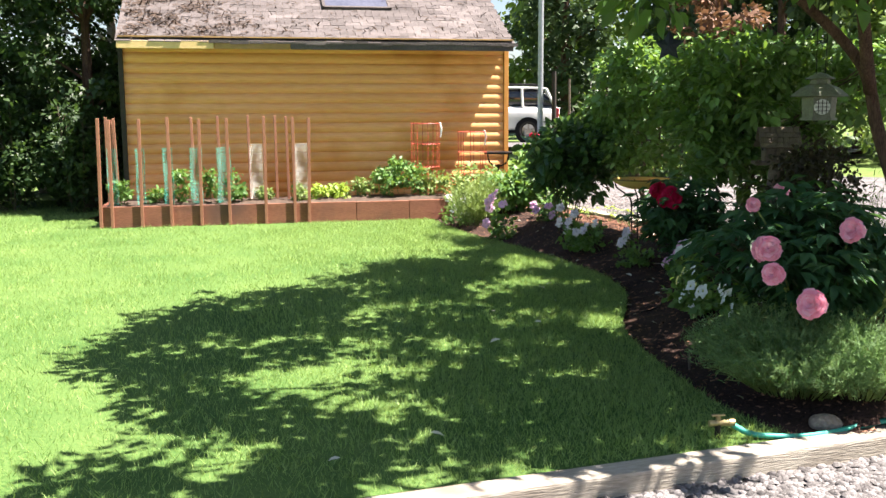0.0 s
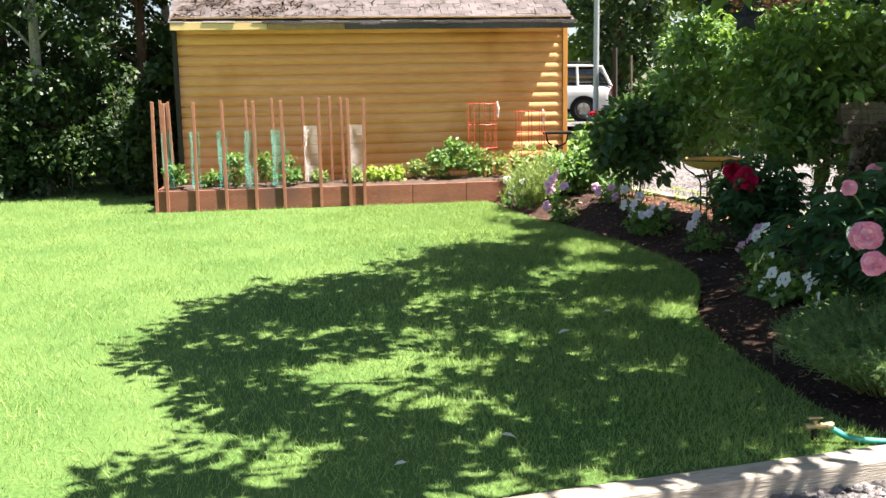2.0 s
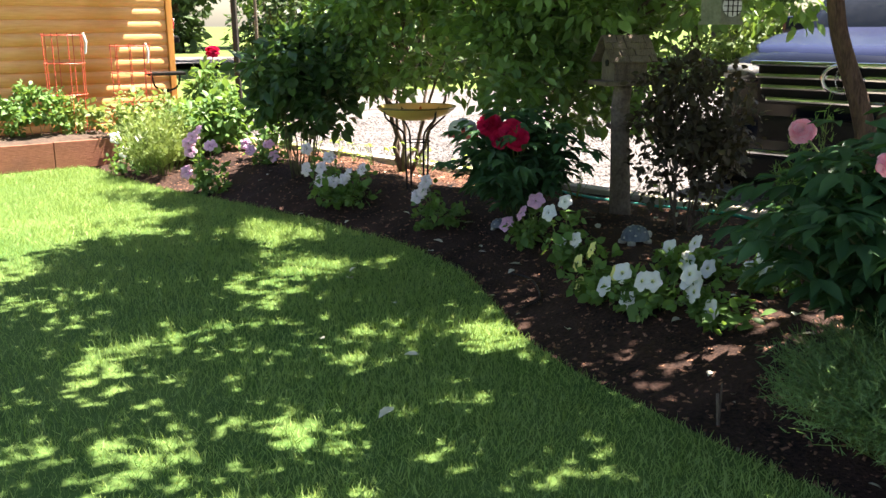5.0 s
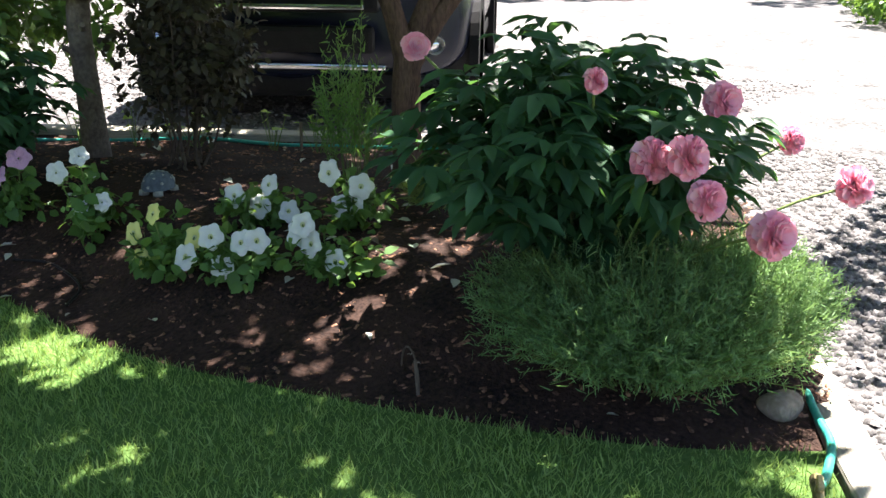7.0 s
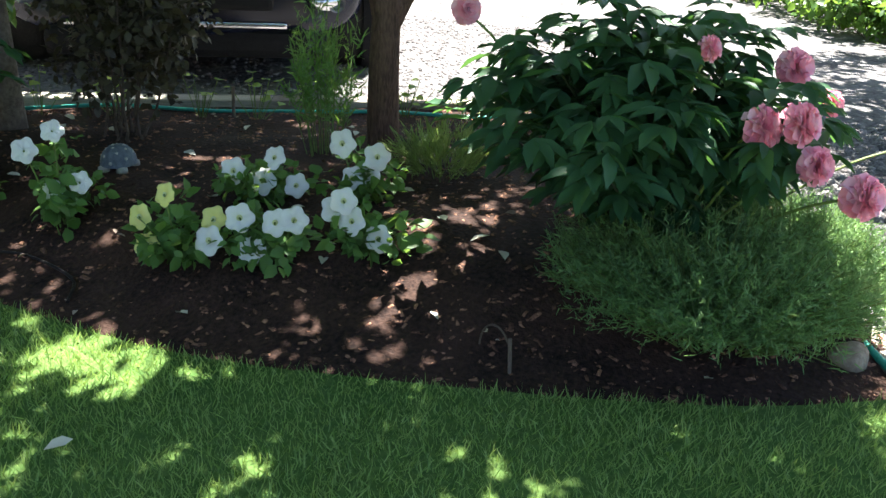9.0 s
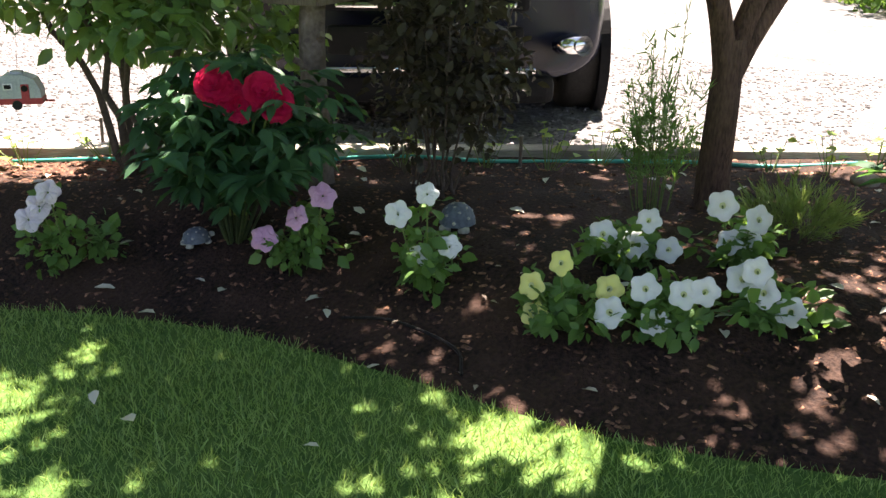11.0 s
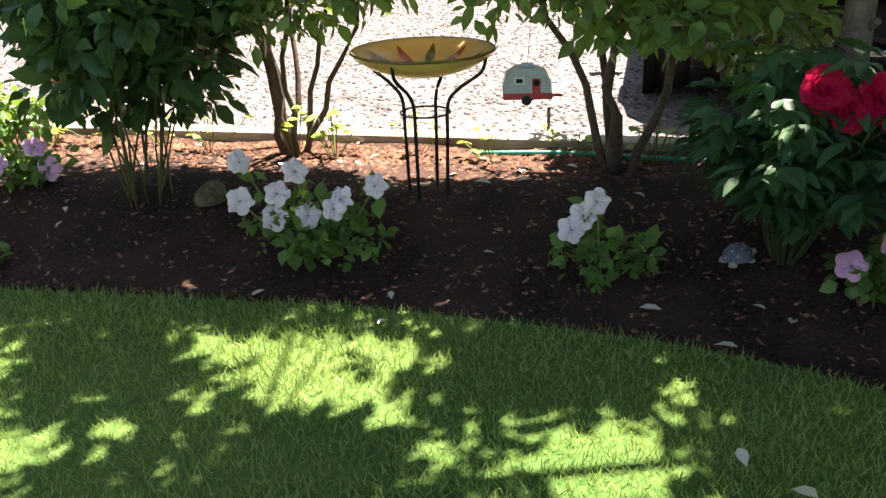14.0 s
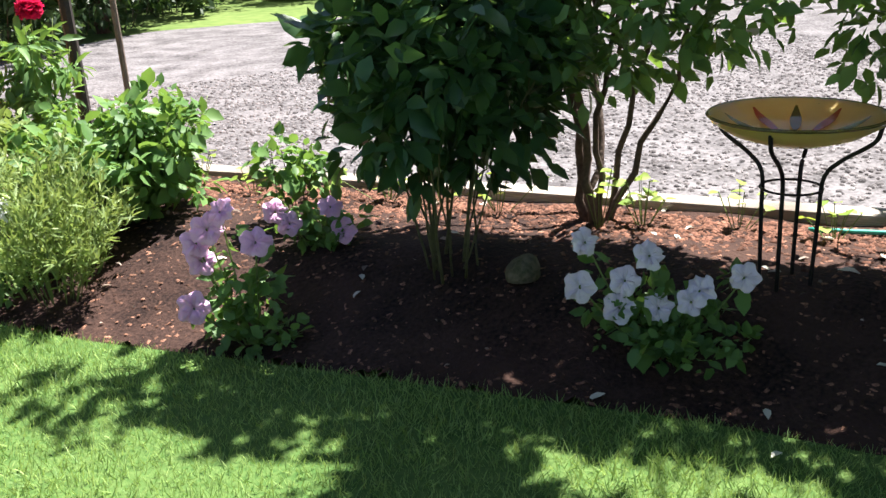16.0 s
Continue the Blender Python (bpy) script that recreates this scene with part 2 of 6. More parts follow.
def part(name, g, mat, parent=None, label="", smooth=False, kind=""):
    """Links geometry as one mesh object under a thing or a part."""
    me = g if isinstance(g, bpy.types.Mesh) else mesh_of(name, g[0], g[1], smooth)
    if not me.materials:
        me.materials.append(mat)
    ob = new(name, me)
    if parent:
        ob.parent = parent
    if label:
        ob["label"] = label
    if kind:
        ob["kind"] = kind
    return ob


def solo(name, g, mat, label, category, at=(0, 0, 0), group="", kind="", smooth=False, rz=0.0):
    """A thing that is one mesh."""
    ob = part(name, g, mat, None, "", smooth)
    ob.matrix_world = pose(*at, 0, 0, rz)
    return tagged(ob, label, category, group, kind)


# leaf shapes: along +y, face up; unit length
LEAF_OVAL = (np.array([(0, 0, 0), (0.3, 0.32, 0.05), (0.26, 0.65, 0.03), (0, 1, -0.12), (-0.26, 0.65, 0.03), (-0.3, 0.32, 0.05), (0, 0.5, -0.03)]),
             np.array([(0, 1, 6), (1, 2, 6), (2, 3, 6), (3, 4, 6), (4, 5, 6), (5, 0, 6)]))
LEAF_LONG = (np.array([(0, 0, 0), (0.15, 0.35, 0.05), (0.12, 0.68, 0.02), (0, 1, -0.16), (-0.12, 0.68, 0.02), (-0.15, 0.35, 0.05), (0, 0.5, -0.02)]), LEAF_OVAL[1])
LEAF_CHEAP = (np.array([(0, 0, 0), (0.27, 0.45, 0.05), (0, 1, -0.08), (-0.27, 0.45, 0.05)]), np.array([(0, 1, 3), (1, 2, 3)]))
LEAF_THIN = (np.array([(-0.05, 0, 0), (0.05, 0, 0), (0.04, 0.6, 0.03), (0, 1, -0.05)]), np.array([(0, 1, 2), (0, 2, 3)]))


def unit(a):
    return a / (np.linalg.norm(a, axis=-1, keepdims=True) + 1e-9)


def scatter(shape, pos, along, up, size, wide=1.0):
    """Copies of a leaf shape, joined: verts and triangles."""
    v, f = shape
    y = unit(np.asarray(along, float))
    x = unit(np.cross(y, np.asarray(up, float)))
    z = np.cross(x, y)
    size = np.broadcast_to(np.asarray(size, float), (len(pos),))
    p = (v[None, :, 0, None] * wide * x[:, None] + v[None, :, 1, None] * y[:, None] + v[None, :, 2, None] * z[:, None]) * size[:, None, None]
    p += np.asarray(pos)[:, None, :]
    faces = (f[None] + (np.arange(len(pos)) * len(v))[:, None, None]).reshape(-1, 3)
    return p.reshape(-1, 3), faces


def ball_points(n, r, hollow=0.35):
    """Points in an ellipsoid, more of them towards its skin."""
    d = unit(r_.normal(size=(n, 3)))
    return d * (hollow + (1 - hollow) * r_.random((n, 1)) ** 0.5) * np.array(r), d


r_ = np.random.default_rng(11)


def foliage(clumps, per, size, shape=LEAF_OVAL, droop=0.3, wide=1.0, spread=0.35):
    """Leaves round clump centres: clumps is a list of (centre, radii)."""
    P, A, U = [], [], []
    for c, r in clumps:
        k = max(3, int(per * r_.uniform(0.75, 1.25)))
        p, d = ball_points(k, r, 0.3)
        a = d + r_.normal(size=(k, 3)) * 0.6
        a[:, 2] -= droop
        P.append(p + np.array(c))
        A.append(a)
        u = d * 0.6 + r_.normal(size=(k, 3)) * 0.45
        u[:, 2] += 0.8
        U.append(u)
    P, A, U = map(np.concatenate, (P, A, U))
    s = size * (1 + spread * r_.normal(size=len(P))).clip(0.45, 1.7)
    return scatter(shape, P, A, U, s, wide)


def inside(poly, x, y):
    """Which of the points lie in a polygon."""
    poly = np.asarray(poly)
    ok = np.zeros(len(x), bool)
    j = len(poly) - 1
    for i in range(len(poly)):
        (xi, yi), (xj, yj) = poly[i], poly[j]
        hit = ((yi > y) != (yj > y)) & (x < (xj - xi) * (y - yi) / (yj - yi + 1e-12) + xi)
        ok ^= hit
        j = i
    return ok


def sheet(poly, z):
    """A flat sheet with the outline poly."""
    bm = bmesh.new()
    bm.faces.new([bm.verts.new((x, y, z)) for x, y in poly])
    bmesh.ops.triangulate(bm, faces=bm.faces[:])
    v = np.array([q.co[:] for q in bm.verts])
    f = [tuple(q.index for q in p.verts) for p in bm.faces]
    bm.free()
    return v, f


# ---- plan ----
EDGE = curve_through([(-0.2, 9.62), (0.35, 8.6), (0.75, 8.03), (1.2, 7.38), (1.55, 6.87), (1.8, 6.4), (1.98, 6.0), (2.09, 5.55),
                      (2.11, 5.05), (2.1, 4.6), (2.14, 4.3), (2.22, 4.0), (2.33, 3.65), (2.43, 3.37), (2.57, 3.06), (2.76, 2.78), (2.86, 2.68)], 5)
DRIVE_A, DRIVE_DIR = np.array((5.02, 4.05)), np.array((-0.53, 0.848))   # inner edge of the timber along the drive
NEAR_A, NEAR_DIR = np.array((2.39, 2.51)), np.array((0.857, 0.515))     # lawn side of the timber by the path
DRIVE_END = DRIVE_A + DRIVE_DIR * 9.0
ZG = -0.065                                                              # gravel level
WALL_O, WALL_ANG = (-3.82, 9.1), 24.0
WD = np.array((math.cos(radians(WALL_ANG)), math.sin(radians(WALL_ANG))))
WN = np.array((WD[1], -WD[0]))                                          # out of the wall, to the lawn


def edge_gap(x, y):
    """How far points lie from the lawn's edge."""
    d = np.full(np.shape(x), 9.0)
    for q in EDGE[::2]:
        d = np.minimum(d, np.hypot(x - q[0], y - q[1]))
    return d


def bed_z(x, y):
    """The bed's height: low at the lawn, mounded behind."""
    x, y = np.asarray(x, float), np.asarray(y, float)
    d = edge_gap(x, y)
    s = np.clip(d / 0.75, 0, 1)
    back = (DRIVE_A[0] - x) * 0.848 + (DRIVE_A[1] - y) * 0.53
    k = np.clip(back / 1.0, 0, 1)
    low = 0.64 + 0.36 * k * k * (3 - 2 * k)
    return -0.015 + 0.175 * s * s * (3 - 2 * s) * low + 0.012 * np.sin(x * 9.1 + y * 3) * np.sin(y * 7.7 - x * 2) * np.minimum(1, d * 4)


def bz(x, y):
    return float(bed_z(np.array([x]), np.array([y]))[0])


LAWN = [tuple(q) for q in EDGE] + [tuple(NEAR_A + NEAR_DIR * 0.42), tuple(NEAR_A - NEAR_DIR * 6.5), (-11, 0.5), (-11, 12.5), (-4.6, 12.5),
                                   (-4.2, 9.0), (-3.35, 8.2), (-0.3, 9.66)]
BED = [tuple(q) for q in EDGE] + [tuple(NEAR_A + NEAR_DIR * 0.5 + np.array((0.045, -0.075))), tuple(DRIVE_A + (0.12, -0.02)), tuple(DRIVE_END + (0.06, 0.04)), (-0.2, 10.6), (-0.1, 9.75)]


# ---- ground ----
def build_ground():
    n = 90
    g = np.linspace(-1, 1, n)
    c = np.sign(g) * np.abs(g) ** 2.6 * 420
    X, Y = np.meshgrid(c, c)
    far = np.clip((np.hypot(X, Y) - 14) / 20, 0, 1)
    Z = -0.14 + 0.36 * far * far * (3 - 2 * far)
    v = np.stack([X.ravel(), Y.ravel(), Z.ravel()], 1)
    i = np.arange(n * n).reshape(n, n)
    f = np.stack([i[:-1, :-1], i[:-1, 1:], i[1:, 1:], i[1:, :-1]], -1).reshape(-1, 4)
    ob = part("ground", mesh_of("ground", v, f, True), M_GROUND)
    tagged(ob, "rough green and brown grassy ground", "ground", kind="structure")
    drive = [(-9, -9), (26, -9), (26, 6), (24, 14), (17, 20), (9, 21.5), (5.8, 20.5), (3, 18.6), (0.6, 16.6), (-1.0, 15.0), (0.2, 12.0),
             tuple(DRIVE_END), tuple(DRIVE_A + (0.05, 0)), tuple(NEAR_A - NEAR_DIR * 6.4)]
    dr = part("driveway", sheet(drive, ZG), M_GRAVEL)
    tagged(dr, "pale grey crushed gravel driveway", "driveway", kind="structure")
    lw = part("lawn", sheet(LAWN, 0.0), M_LAWN)
    tagged(lw, "short bright green mown lawn", "lawn", kind="structure")
    # garden bed as a mounded grid
    xs, ys = np.arange(-0.3, 5.3, 0.04), np.arange(2.4, 12.2, 0.04)
    X, Y = np.meshgrid(xs, ys)
    ok = inside(BED, X.ravel(), Y.ravel()).reshape(X.shape)
    near = edge_gap(X, Y) < 0.1
    ok |= near & (Y > 2.5) & ((X - NEAR_A[0]) * NEAR_DIR[1] - (Y - NEAR_A[1]) * NEAR_DIR[0] < 0.06)
    Z = bed_z(X, Y)
    Z[near & ~inside(BED, X.ravel(), Y.ravel()).reshape(X.shape)] = -0.05
    v = np.stack([X.ravel(), Y.ravel(), Z.ravel()], 1)
    i = np.arange(X.size).reshape(X.shape)
    q = np.stack([i[:-1, :-1], i[:-1, 1:], i[1:, 1:], i[1:, :-1]], -1).reshape(-1, 4)
    q = q[ok.ravel()[q].all(1)]
    bd = part("garden_bed", mesh_of("garden_bed", v, q, True), M_MULCH)
    tagged(bd, "dark brown mulched flower bed soil", "flower bed", kind="structure")


build_ground()


def timber_row(name, start, along, lengths, width, height, top, label):
    """Landscape timbers laid end to end; each one a piece."""
    row = thing(name, (*start, top - height), label, "timber edging", rz=math.degrees(math.atan2(along[1], along[0])), kind="structure")
    x = 0.0
    for L in lengths:
        g = box((x + L / 2, 0, height / 2), (L - 0.012, width, height), 0.012)
        v = g[0]
        v[:, 2] += 0.004 * np.sin(v[:, 0] * 3.1)
        part("timber", g, M_TIMBER, row)
        x += L
    return row


nrm = np.array((NEAR_DIR[1], -NEAR_DIR[0]))
timber_row("path_timber_edging", NEAR_A - NEAR_DIR * 5.2 + nrm * 0.072, NEAR_DIR, (3.4, 2.9, 1.9), 0.11, 0.14, 0.012, "weathered pale grey timber edging beside gravel")
timber_row("drive_timber_edging", DRIVE_A + np.array((0.06, 0.04)), DRIVE_DIR, (2.4, 2.4, 2.4, 1.6), 0.12, 0.26, 0.13, "weathered sunlit timber edging beside the driveway")


# ---- shed ----
def build_shed():
    L, H, D = 4.58, 2.13, 4.4
    sh = thing("log_shed", (*WALL_O, 0), "orange stained log-sided shed with grey shingle roof", "shed", rz=WALL_ANG)
    x0, course = 0.1, 0.117
    z = 0.16
    while z < H:
        h = min(course, H - z)
        prof = [(0.0, 0.0)] + [(-0.012 - 0.034 * math.sin(math.pi * (0.03 + 0.94 * t)) ** 0.5, t * h) for t in np.linspace(0, 1, 13)] + [(0.0, h)]
        vs = [(xx, y, z + zz) for xx in (x0, x0 + L - 0.05) for y, zz in prof]
        m = len(prof)
        fs = [(i, i + 1, m + i + 1, m + i) for i in range(m - 1)] + [tuple(range(m))[::-1], tuple(range(m, 2 * m))]
        part("siding_log", (np.array(vs), fs), M_LOG, sh)
        z += course
    # the sunlit look of this low strip is put into its pale yellow
    part("base_board", box((x0 + L / 2, -0.02, 0.08), (L, 0.09, 0.16), 0.006), M_BASE, sh, "base board coloured pale yellow as if sunlit")
    part("corner_board", box((x0 + L - 0.015, -0.02, H / 2), (0.06, 0.08, H), 0.006), M_TRIM, sh)
    # left board takes a near-black colour for the shade at that corner
    part("corner_board", box((x0 + 0.0, -0.035, H / 2), (0.05, 0.11, H), 0.006), M_DARKWALL, sh, "dark shaded corner board")
    part("wall", add(box((x0 + L / 2, D / 2, H / 2), (L - 0.02, D, H))), M_LOG, sh)
    rise = D / 2 * math.tan(radians(29))
    e, t = 0.36, 0.05
    for s in (1, -1):
        ang = math.atan2(rise, D / 2)
        run = (D / 2 + e) / math.cos(ang)
        cy = D / 2 - s * (D / 2 + e) / 2
        cz = H + 0.05 + rise - (run / 2) * math.sin(ang)
        m = pose(x0 + L / 2, cy, cz, math.degrees(ang) * s, 0, 0)
        part("roof_deck", box((0, 0, 0), (L - 0.02, run, t), 0, m), M_FASCIA, sh)
        if s == 1:
            # shingles laid in courses
            rows = int(run / 0.095)
            g = []
            for r in range(rows):
                x = -(L + 0.04) / 2 + 0.0
                first = 0.09 if r % 2 else 0.18
                while x < (L + 0.0) / 2 - 0.02:
                    w = min(first, (L + 0.02) / 2 - x)
                    first = 0.18
                    cx = x + w / 2
                    g.append(box((cx, -run / 2 + 0.045 + r * 0.095 + rng.uniform(-0.006, 0.006), t / 2 + 0.014 + rng.uniform(0, 0.006)), (w - 0.006, 0.104, 0.01)))
                    x += w
            sh_g = moved(add(*g), m)
            part("shingles", sh_g, M_ROOF, sh, "grey asphalt shingles", kind="stuff")
        else:
            part("back_shingles", box((0, 0, t / 2 + 0.01), (L + 0.14, run, 0.02), 0, m), M_ROOF, sh)
    for a, b, mt, lb in ((0.0, 1.05, M_BASE, "pale yellow fascia board"), (1.06, 1.9, M_FASCIA, "flaking stained fascia board"), (1.91, L - 0.02, M_ROOF, "bare blackened fascia board")):
        part("fascia", box((x0 + (a + b) / 2, -e - 0.012, H - 0.17 + 0.02), (b - a, 0.025, 0.085), 0.004), mt, sh, lb)
    # worn shingle ends hanging over the eave
    ends, xx = [], 1.0
    while xx < L - 0.05:
        w = rng.uniform(0.1, 0.24)
        ends.append(box((x0 + xx + w / 2, -e - 0.03, H - 0.108 - rng.uniform(0, 0.014)), (w - 0.008, 0.012, rng.uniform(0.02, 0.045))))
        xx += w
    part("shingle_ends", add(*ends), M_ROOF, sh, "curled dark shingle ends", kind="stuff")
    # dry needles lying on the slope, and a roof window
    ang = math.atan2(rise, D / 2)
    slope = lambda u, v: (x0 + u, -e + v * math.cos(ang), H + 0.05 + rise - ((D / 2 + e) / math.cos(ang) - v) * math.sin(ang) + 0.055)
    q = np.random.default_rng(17)
    P, A = [], []
    while len(P) < 3200:
        u, v = q.uniform(0.02, L - 0.1), q.uniform(0.03, 1.6)
        thick = math.exp(-((u - 0.5) / 0.75) ** 2) + 0.5 * math.exp(-((u - 1.3) / 0.35) ** 2 - ((v - 0.35) / 0.3) ** 2) + 0.07
        if q.random() < thick * (0.55 + 0.45 * math.sin(u * 7 + 2 * math.sin(v * 9))):
            P.append(slope(u, v))
            A.append((q.normal(), q.normal() * 0.7, q.normal() * 0.25))
    P, A = np.array(P), np.array(A)
    U = np.stack([q.normal(size=len(P)) * 0.3, -0.5 + q.normal(size=len(P)) * 0.3, np.ones(len(P))], 1)
    part("needle_litter", mesh_of("needle_litter", *scatter(LEAF_THIN, P, A, U, q.uniform(0.04, 0.1, len(P)), 2.2)), M_SOIL, sh, "dry brown needle litter", kind="stuff")
    m = pose(x0 + 2.78, slope(0, 1.22)[1], slope(0, 1.22)[2], math.degrees(ang), 0, 0)
    sky_light = part("roof_window", box((0, 0, 0), (0.8, 0.55, 0.05), 0.01, m), M_SKYPANE, sh, "bluish roof window")
    part("frame", add(*[box((0, k * 0.28, 0.004), (0.86, 0.04, 0.06), 0.004, m) for k in (-1, 1)], *[box((k * 0.41, 0, 0.004), (0.04, 0.6, 0.06), 0.004, m) for k in (-1, 1)]), M_ROOF, sky_light)
    for xx in (x0 + 0.0, x0 + L):
        v = np.array([(xx - 0.02, 0, H), (xx - 0.02, D, H), (xx - 0.02, D / 2, H + rise), (xx + 0.0, 0, H), (xx + 0.0, D, H), (xx + 0.0, D / 2, H + rise)])
        part("gable", (v, [(0, 2, 1), (3, 4, 5), (0, 1, 4, 3), (1, 2, 5, 4), (2, 0, 3, 5)]), M_LOG, sh)
    part("soffit", box((x0 + L / 2, -e / 2 - 0.02, H - 0.06), (L - 0.03, e - 0.03, 0.015)), M_FASCIA, sh)
    return sh


build_shed()


# ---- raised planter ----
def build_planter():
    F0 = np.array((-3.42, 8.19)) - WD * 0.08
    L, D, H = 3.95, 0.86, 0.225
    pl = thing("raised_planter", (*F0, 0), "long raised planter of stained reddish boards, soil filled", "planter", rz=WALL_ANG)
    cuts = [0, 0.43, 0.745, 1.06, 1.36, 1.75, 2.07, 2.22, 2.75, 3.35, 3.95]
    for a, b in zip(cuts, cuts[1:]):
        part("front_board", box(((a + b) / 2, 0.02, H / 2), (b - a - 0.006, 0.04, H + rng.uniform(-0.006, 0.006)), 0.004), M_RED, pl)
    part("end_board", box((0.02, D / 2, H / 2), (0.04, D - 0.05, H), 0.004), M_RED, pl)
    part("end_board", box((L - 0.02, D / 2, H / 2), (0.04, D - 0.05, H), 0.004), M_RED, pl)
    part("back_board", box((L / 2, D, H / 2), (L, 0.04, H), 0.004), M_RED, pl)
    n = 60
    X, Y = np.meshgrid(np.linspace(0.05, L - 0.05, n), np.linspace(0.045, D - 0.02, 14))
    Z = H - 0.03 + 0.025 * r_.random(X.shape) + 0.03 * np.sin(np.pi * (Y / D))
    i = np.arange(X.size).reshape(X.shape)
    f = np.stack([i[:-1, :-1], i[:-1, 1:], i[1:, 1:], i[1:, :-1]], -1).reshape(-1, 4)
    part("soil", mesh_of("soil", np.stack([X.ravel(), Y.ravel(), Z.ravel()], 1), f), M_SOIL, pl, "dark crumbly soil")
    # stakes: front ones nailed to the boards, back ones in the soil
    stake = None
    front = [(0.013, 1.17, 0.9), (0.13, 1.15, 0.4), (0.436, 1.155, 0.5), (0.743, 1.175, -0.3), (1.058, 1.155, 0.3), (1.36, 1.16, -0.3), (1.751, 1.18, 0.0), (2.067, 1.167, -0.3), (2.22, 1.16, 0.8)]
    back = [(0.05, 1.18), (0.1, 1.15), (0.155, 1.165), (0.975, 1.172), (1.265, 1.183), (1.596, 1.19), (1.892, 1.186), (2.025, 1.18)]
    W = pose(*F0, 0, 0, 0, WALL_ANG)
    for x, h, lean in front:
        g = box((0, 0, h / 2), (0.034, 0.022, h), 0.003)
        ob = solo("garden_stake", g, M_STAKE, "slim reddish wooden garden stake against the planter", "stake", group="planter stakes")
        ob.matrix_world = W @ pose(x, -0.013, 0.0, 0, lean, 0)
    for x, h in back:
        g = box((0, 0, h / 2), (0.03, 0.022, h), 0.003)
        ob = solo("garden_stake", g, M_STAKE, "slim reddish wooden garden stake against the planter", "stake", group="planter stakes")
        ob.matrix_world = W @ pose(x, 0.45, 0.0, rng.uniform(-1, 1), rng.uniform(-1.2, 0.4), 0)
    return F0


PLANTER_O = build_planter()


# ---- lawn grass and loose surfaces ----
def build_grass():
    def blades(n, x0, x1, y0, y1, h, keep):
        x, y = r_.uniform(x0, x1, n), r_.uniform(y0, y1, n)
        ok = inside(LAWN, x, y) & keep(x, y)
        x, y = x[ok], y[ok]
        k = len(x)
        lean = r_.normal(size=(k, 2)) * 0.5
        along = np.stack([lean[:, 0], lean[:, 1], np.ones(k)], 1)
        a = r_.uniform(0, 2 * math.pi, k)
        up = np.stack([np.cos(a), np.sin(a), np.zeros(k)], 1)
        tuft = 0.5 + 0.5 * np.sin(x * 5.3 + 1.7 * np.sin(y * 3.1)) * np.sin(y * 4.7 + x)
        s = h * (0.75 + 0.35 * tuft) * r_.uniform(0.6, 1.3, k)
        return scatter(GRASS, np.stack([x, y, np.full(k, -0.004)], 1), along, up, s)

    GRASS = (np.array([(-0.036, 0, 0), (0.036, 0, 0), (0.03, 0.55, 0.06), (-0.03, 0.55, 0.06), (0, 1, 0.22)]), np.array([(0, 1, 2), (0, 2, 3), (3, 2, 4)]))
    near = lambda x, y: edge_gap(x, y) < 0.5 + 1.9 * r_.random(len(x))
    rest = lambda x, y: x > -6.5
    v1, f1 = blades(300000, -1.6, 3.0, 2.0, 10.5, 0.036, near)
    v2, f2 = blades(300000, -6.5, 2.6, -1.0, 11.0, 0.036, rest)
    me = mesh_of("grass", np.concatenate([v1, v2]), np.concatenate([f1, f2 + len(v1)]))
    tagged(part("grass", me, M_GRASS), "short bright green mown grass blades", "grass", kind="stuff")


build_grass()


def build_chips():
    n = 42000
    x, y = r_.uniform(-0.3, 5.0, n), r_.uniform(2.5, 11.5, n)
    ok = inside(BED, x, y)
    x, y = x[ok], y[ok]
    k = len(x)
    v = np.array([(-0.5, -0.5, 0), (0.5, -0.5, 0), (0.4, 0.5, 0), (-0.4, 0.5, 0), (-0.35, -0.4, 0.5), (0.35, -0.4, 0.55), (0.3, 0.35, 0.45), (-0.3, 0.4, 0.5)])
    f = np.array([(4, 5, 6), (4, 6, 7), (0, 1, 5), (0, 5, 4), (1, 2, 6), (1, 6, 5), (2, 3, 7), (2, 7, 6), (3, 0, 4), (3, 4, 7)])
    a = r_.uniform(0, 2 * math.pi, k)
    along = np.stack([np.cos(a), np.sin(a), r_.normal(size=k) * 0.35], 1)
    up = np.stack([r_.normal(size=k) * 0.4, r_.normal(size=k) * 0.4, np.ones(k)], 1)
    s = r_.uniform(0.008, 0.03, k) * r_.uniform(0.6, 1.2, k)
    p = np.stack([x, y, bed_z(x, y) - 0.003], 1)
    vv, ff = scatter((v * np.array([0.45, 1.0, 0.4]), f), p, along, up, s)
    tagged(part("bark_chips", mesh_of("bark_chips", vv, ff), M_CHIP), "dark brown bark mulch chips", "mulch", kind="stuff")


build_chips()


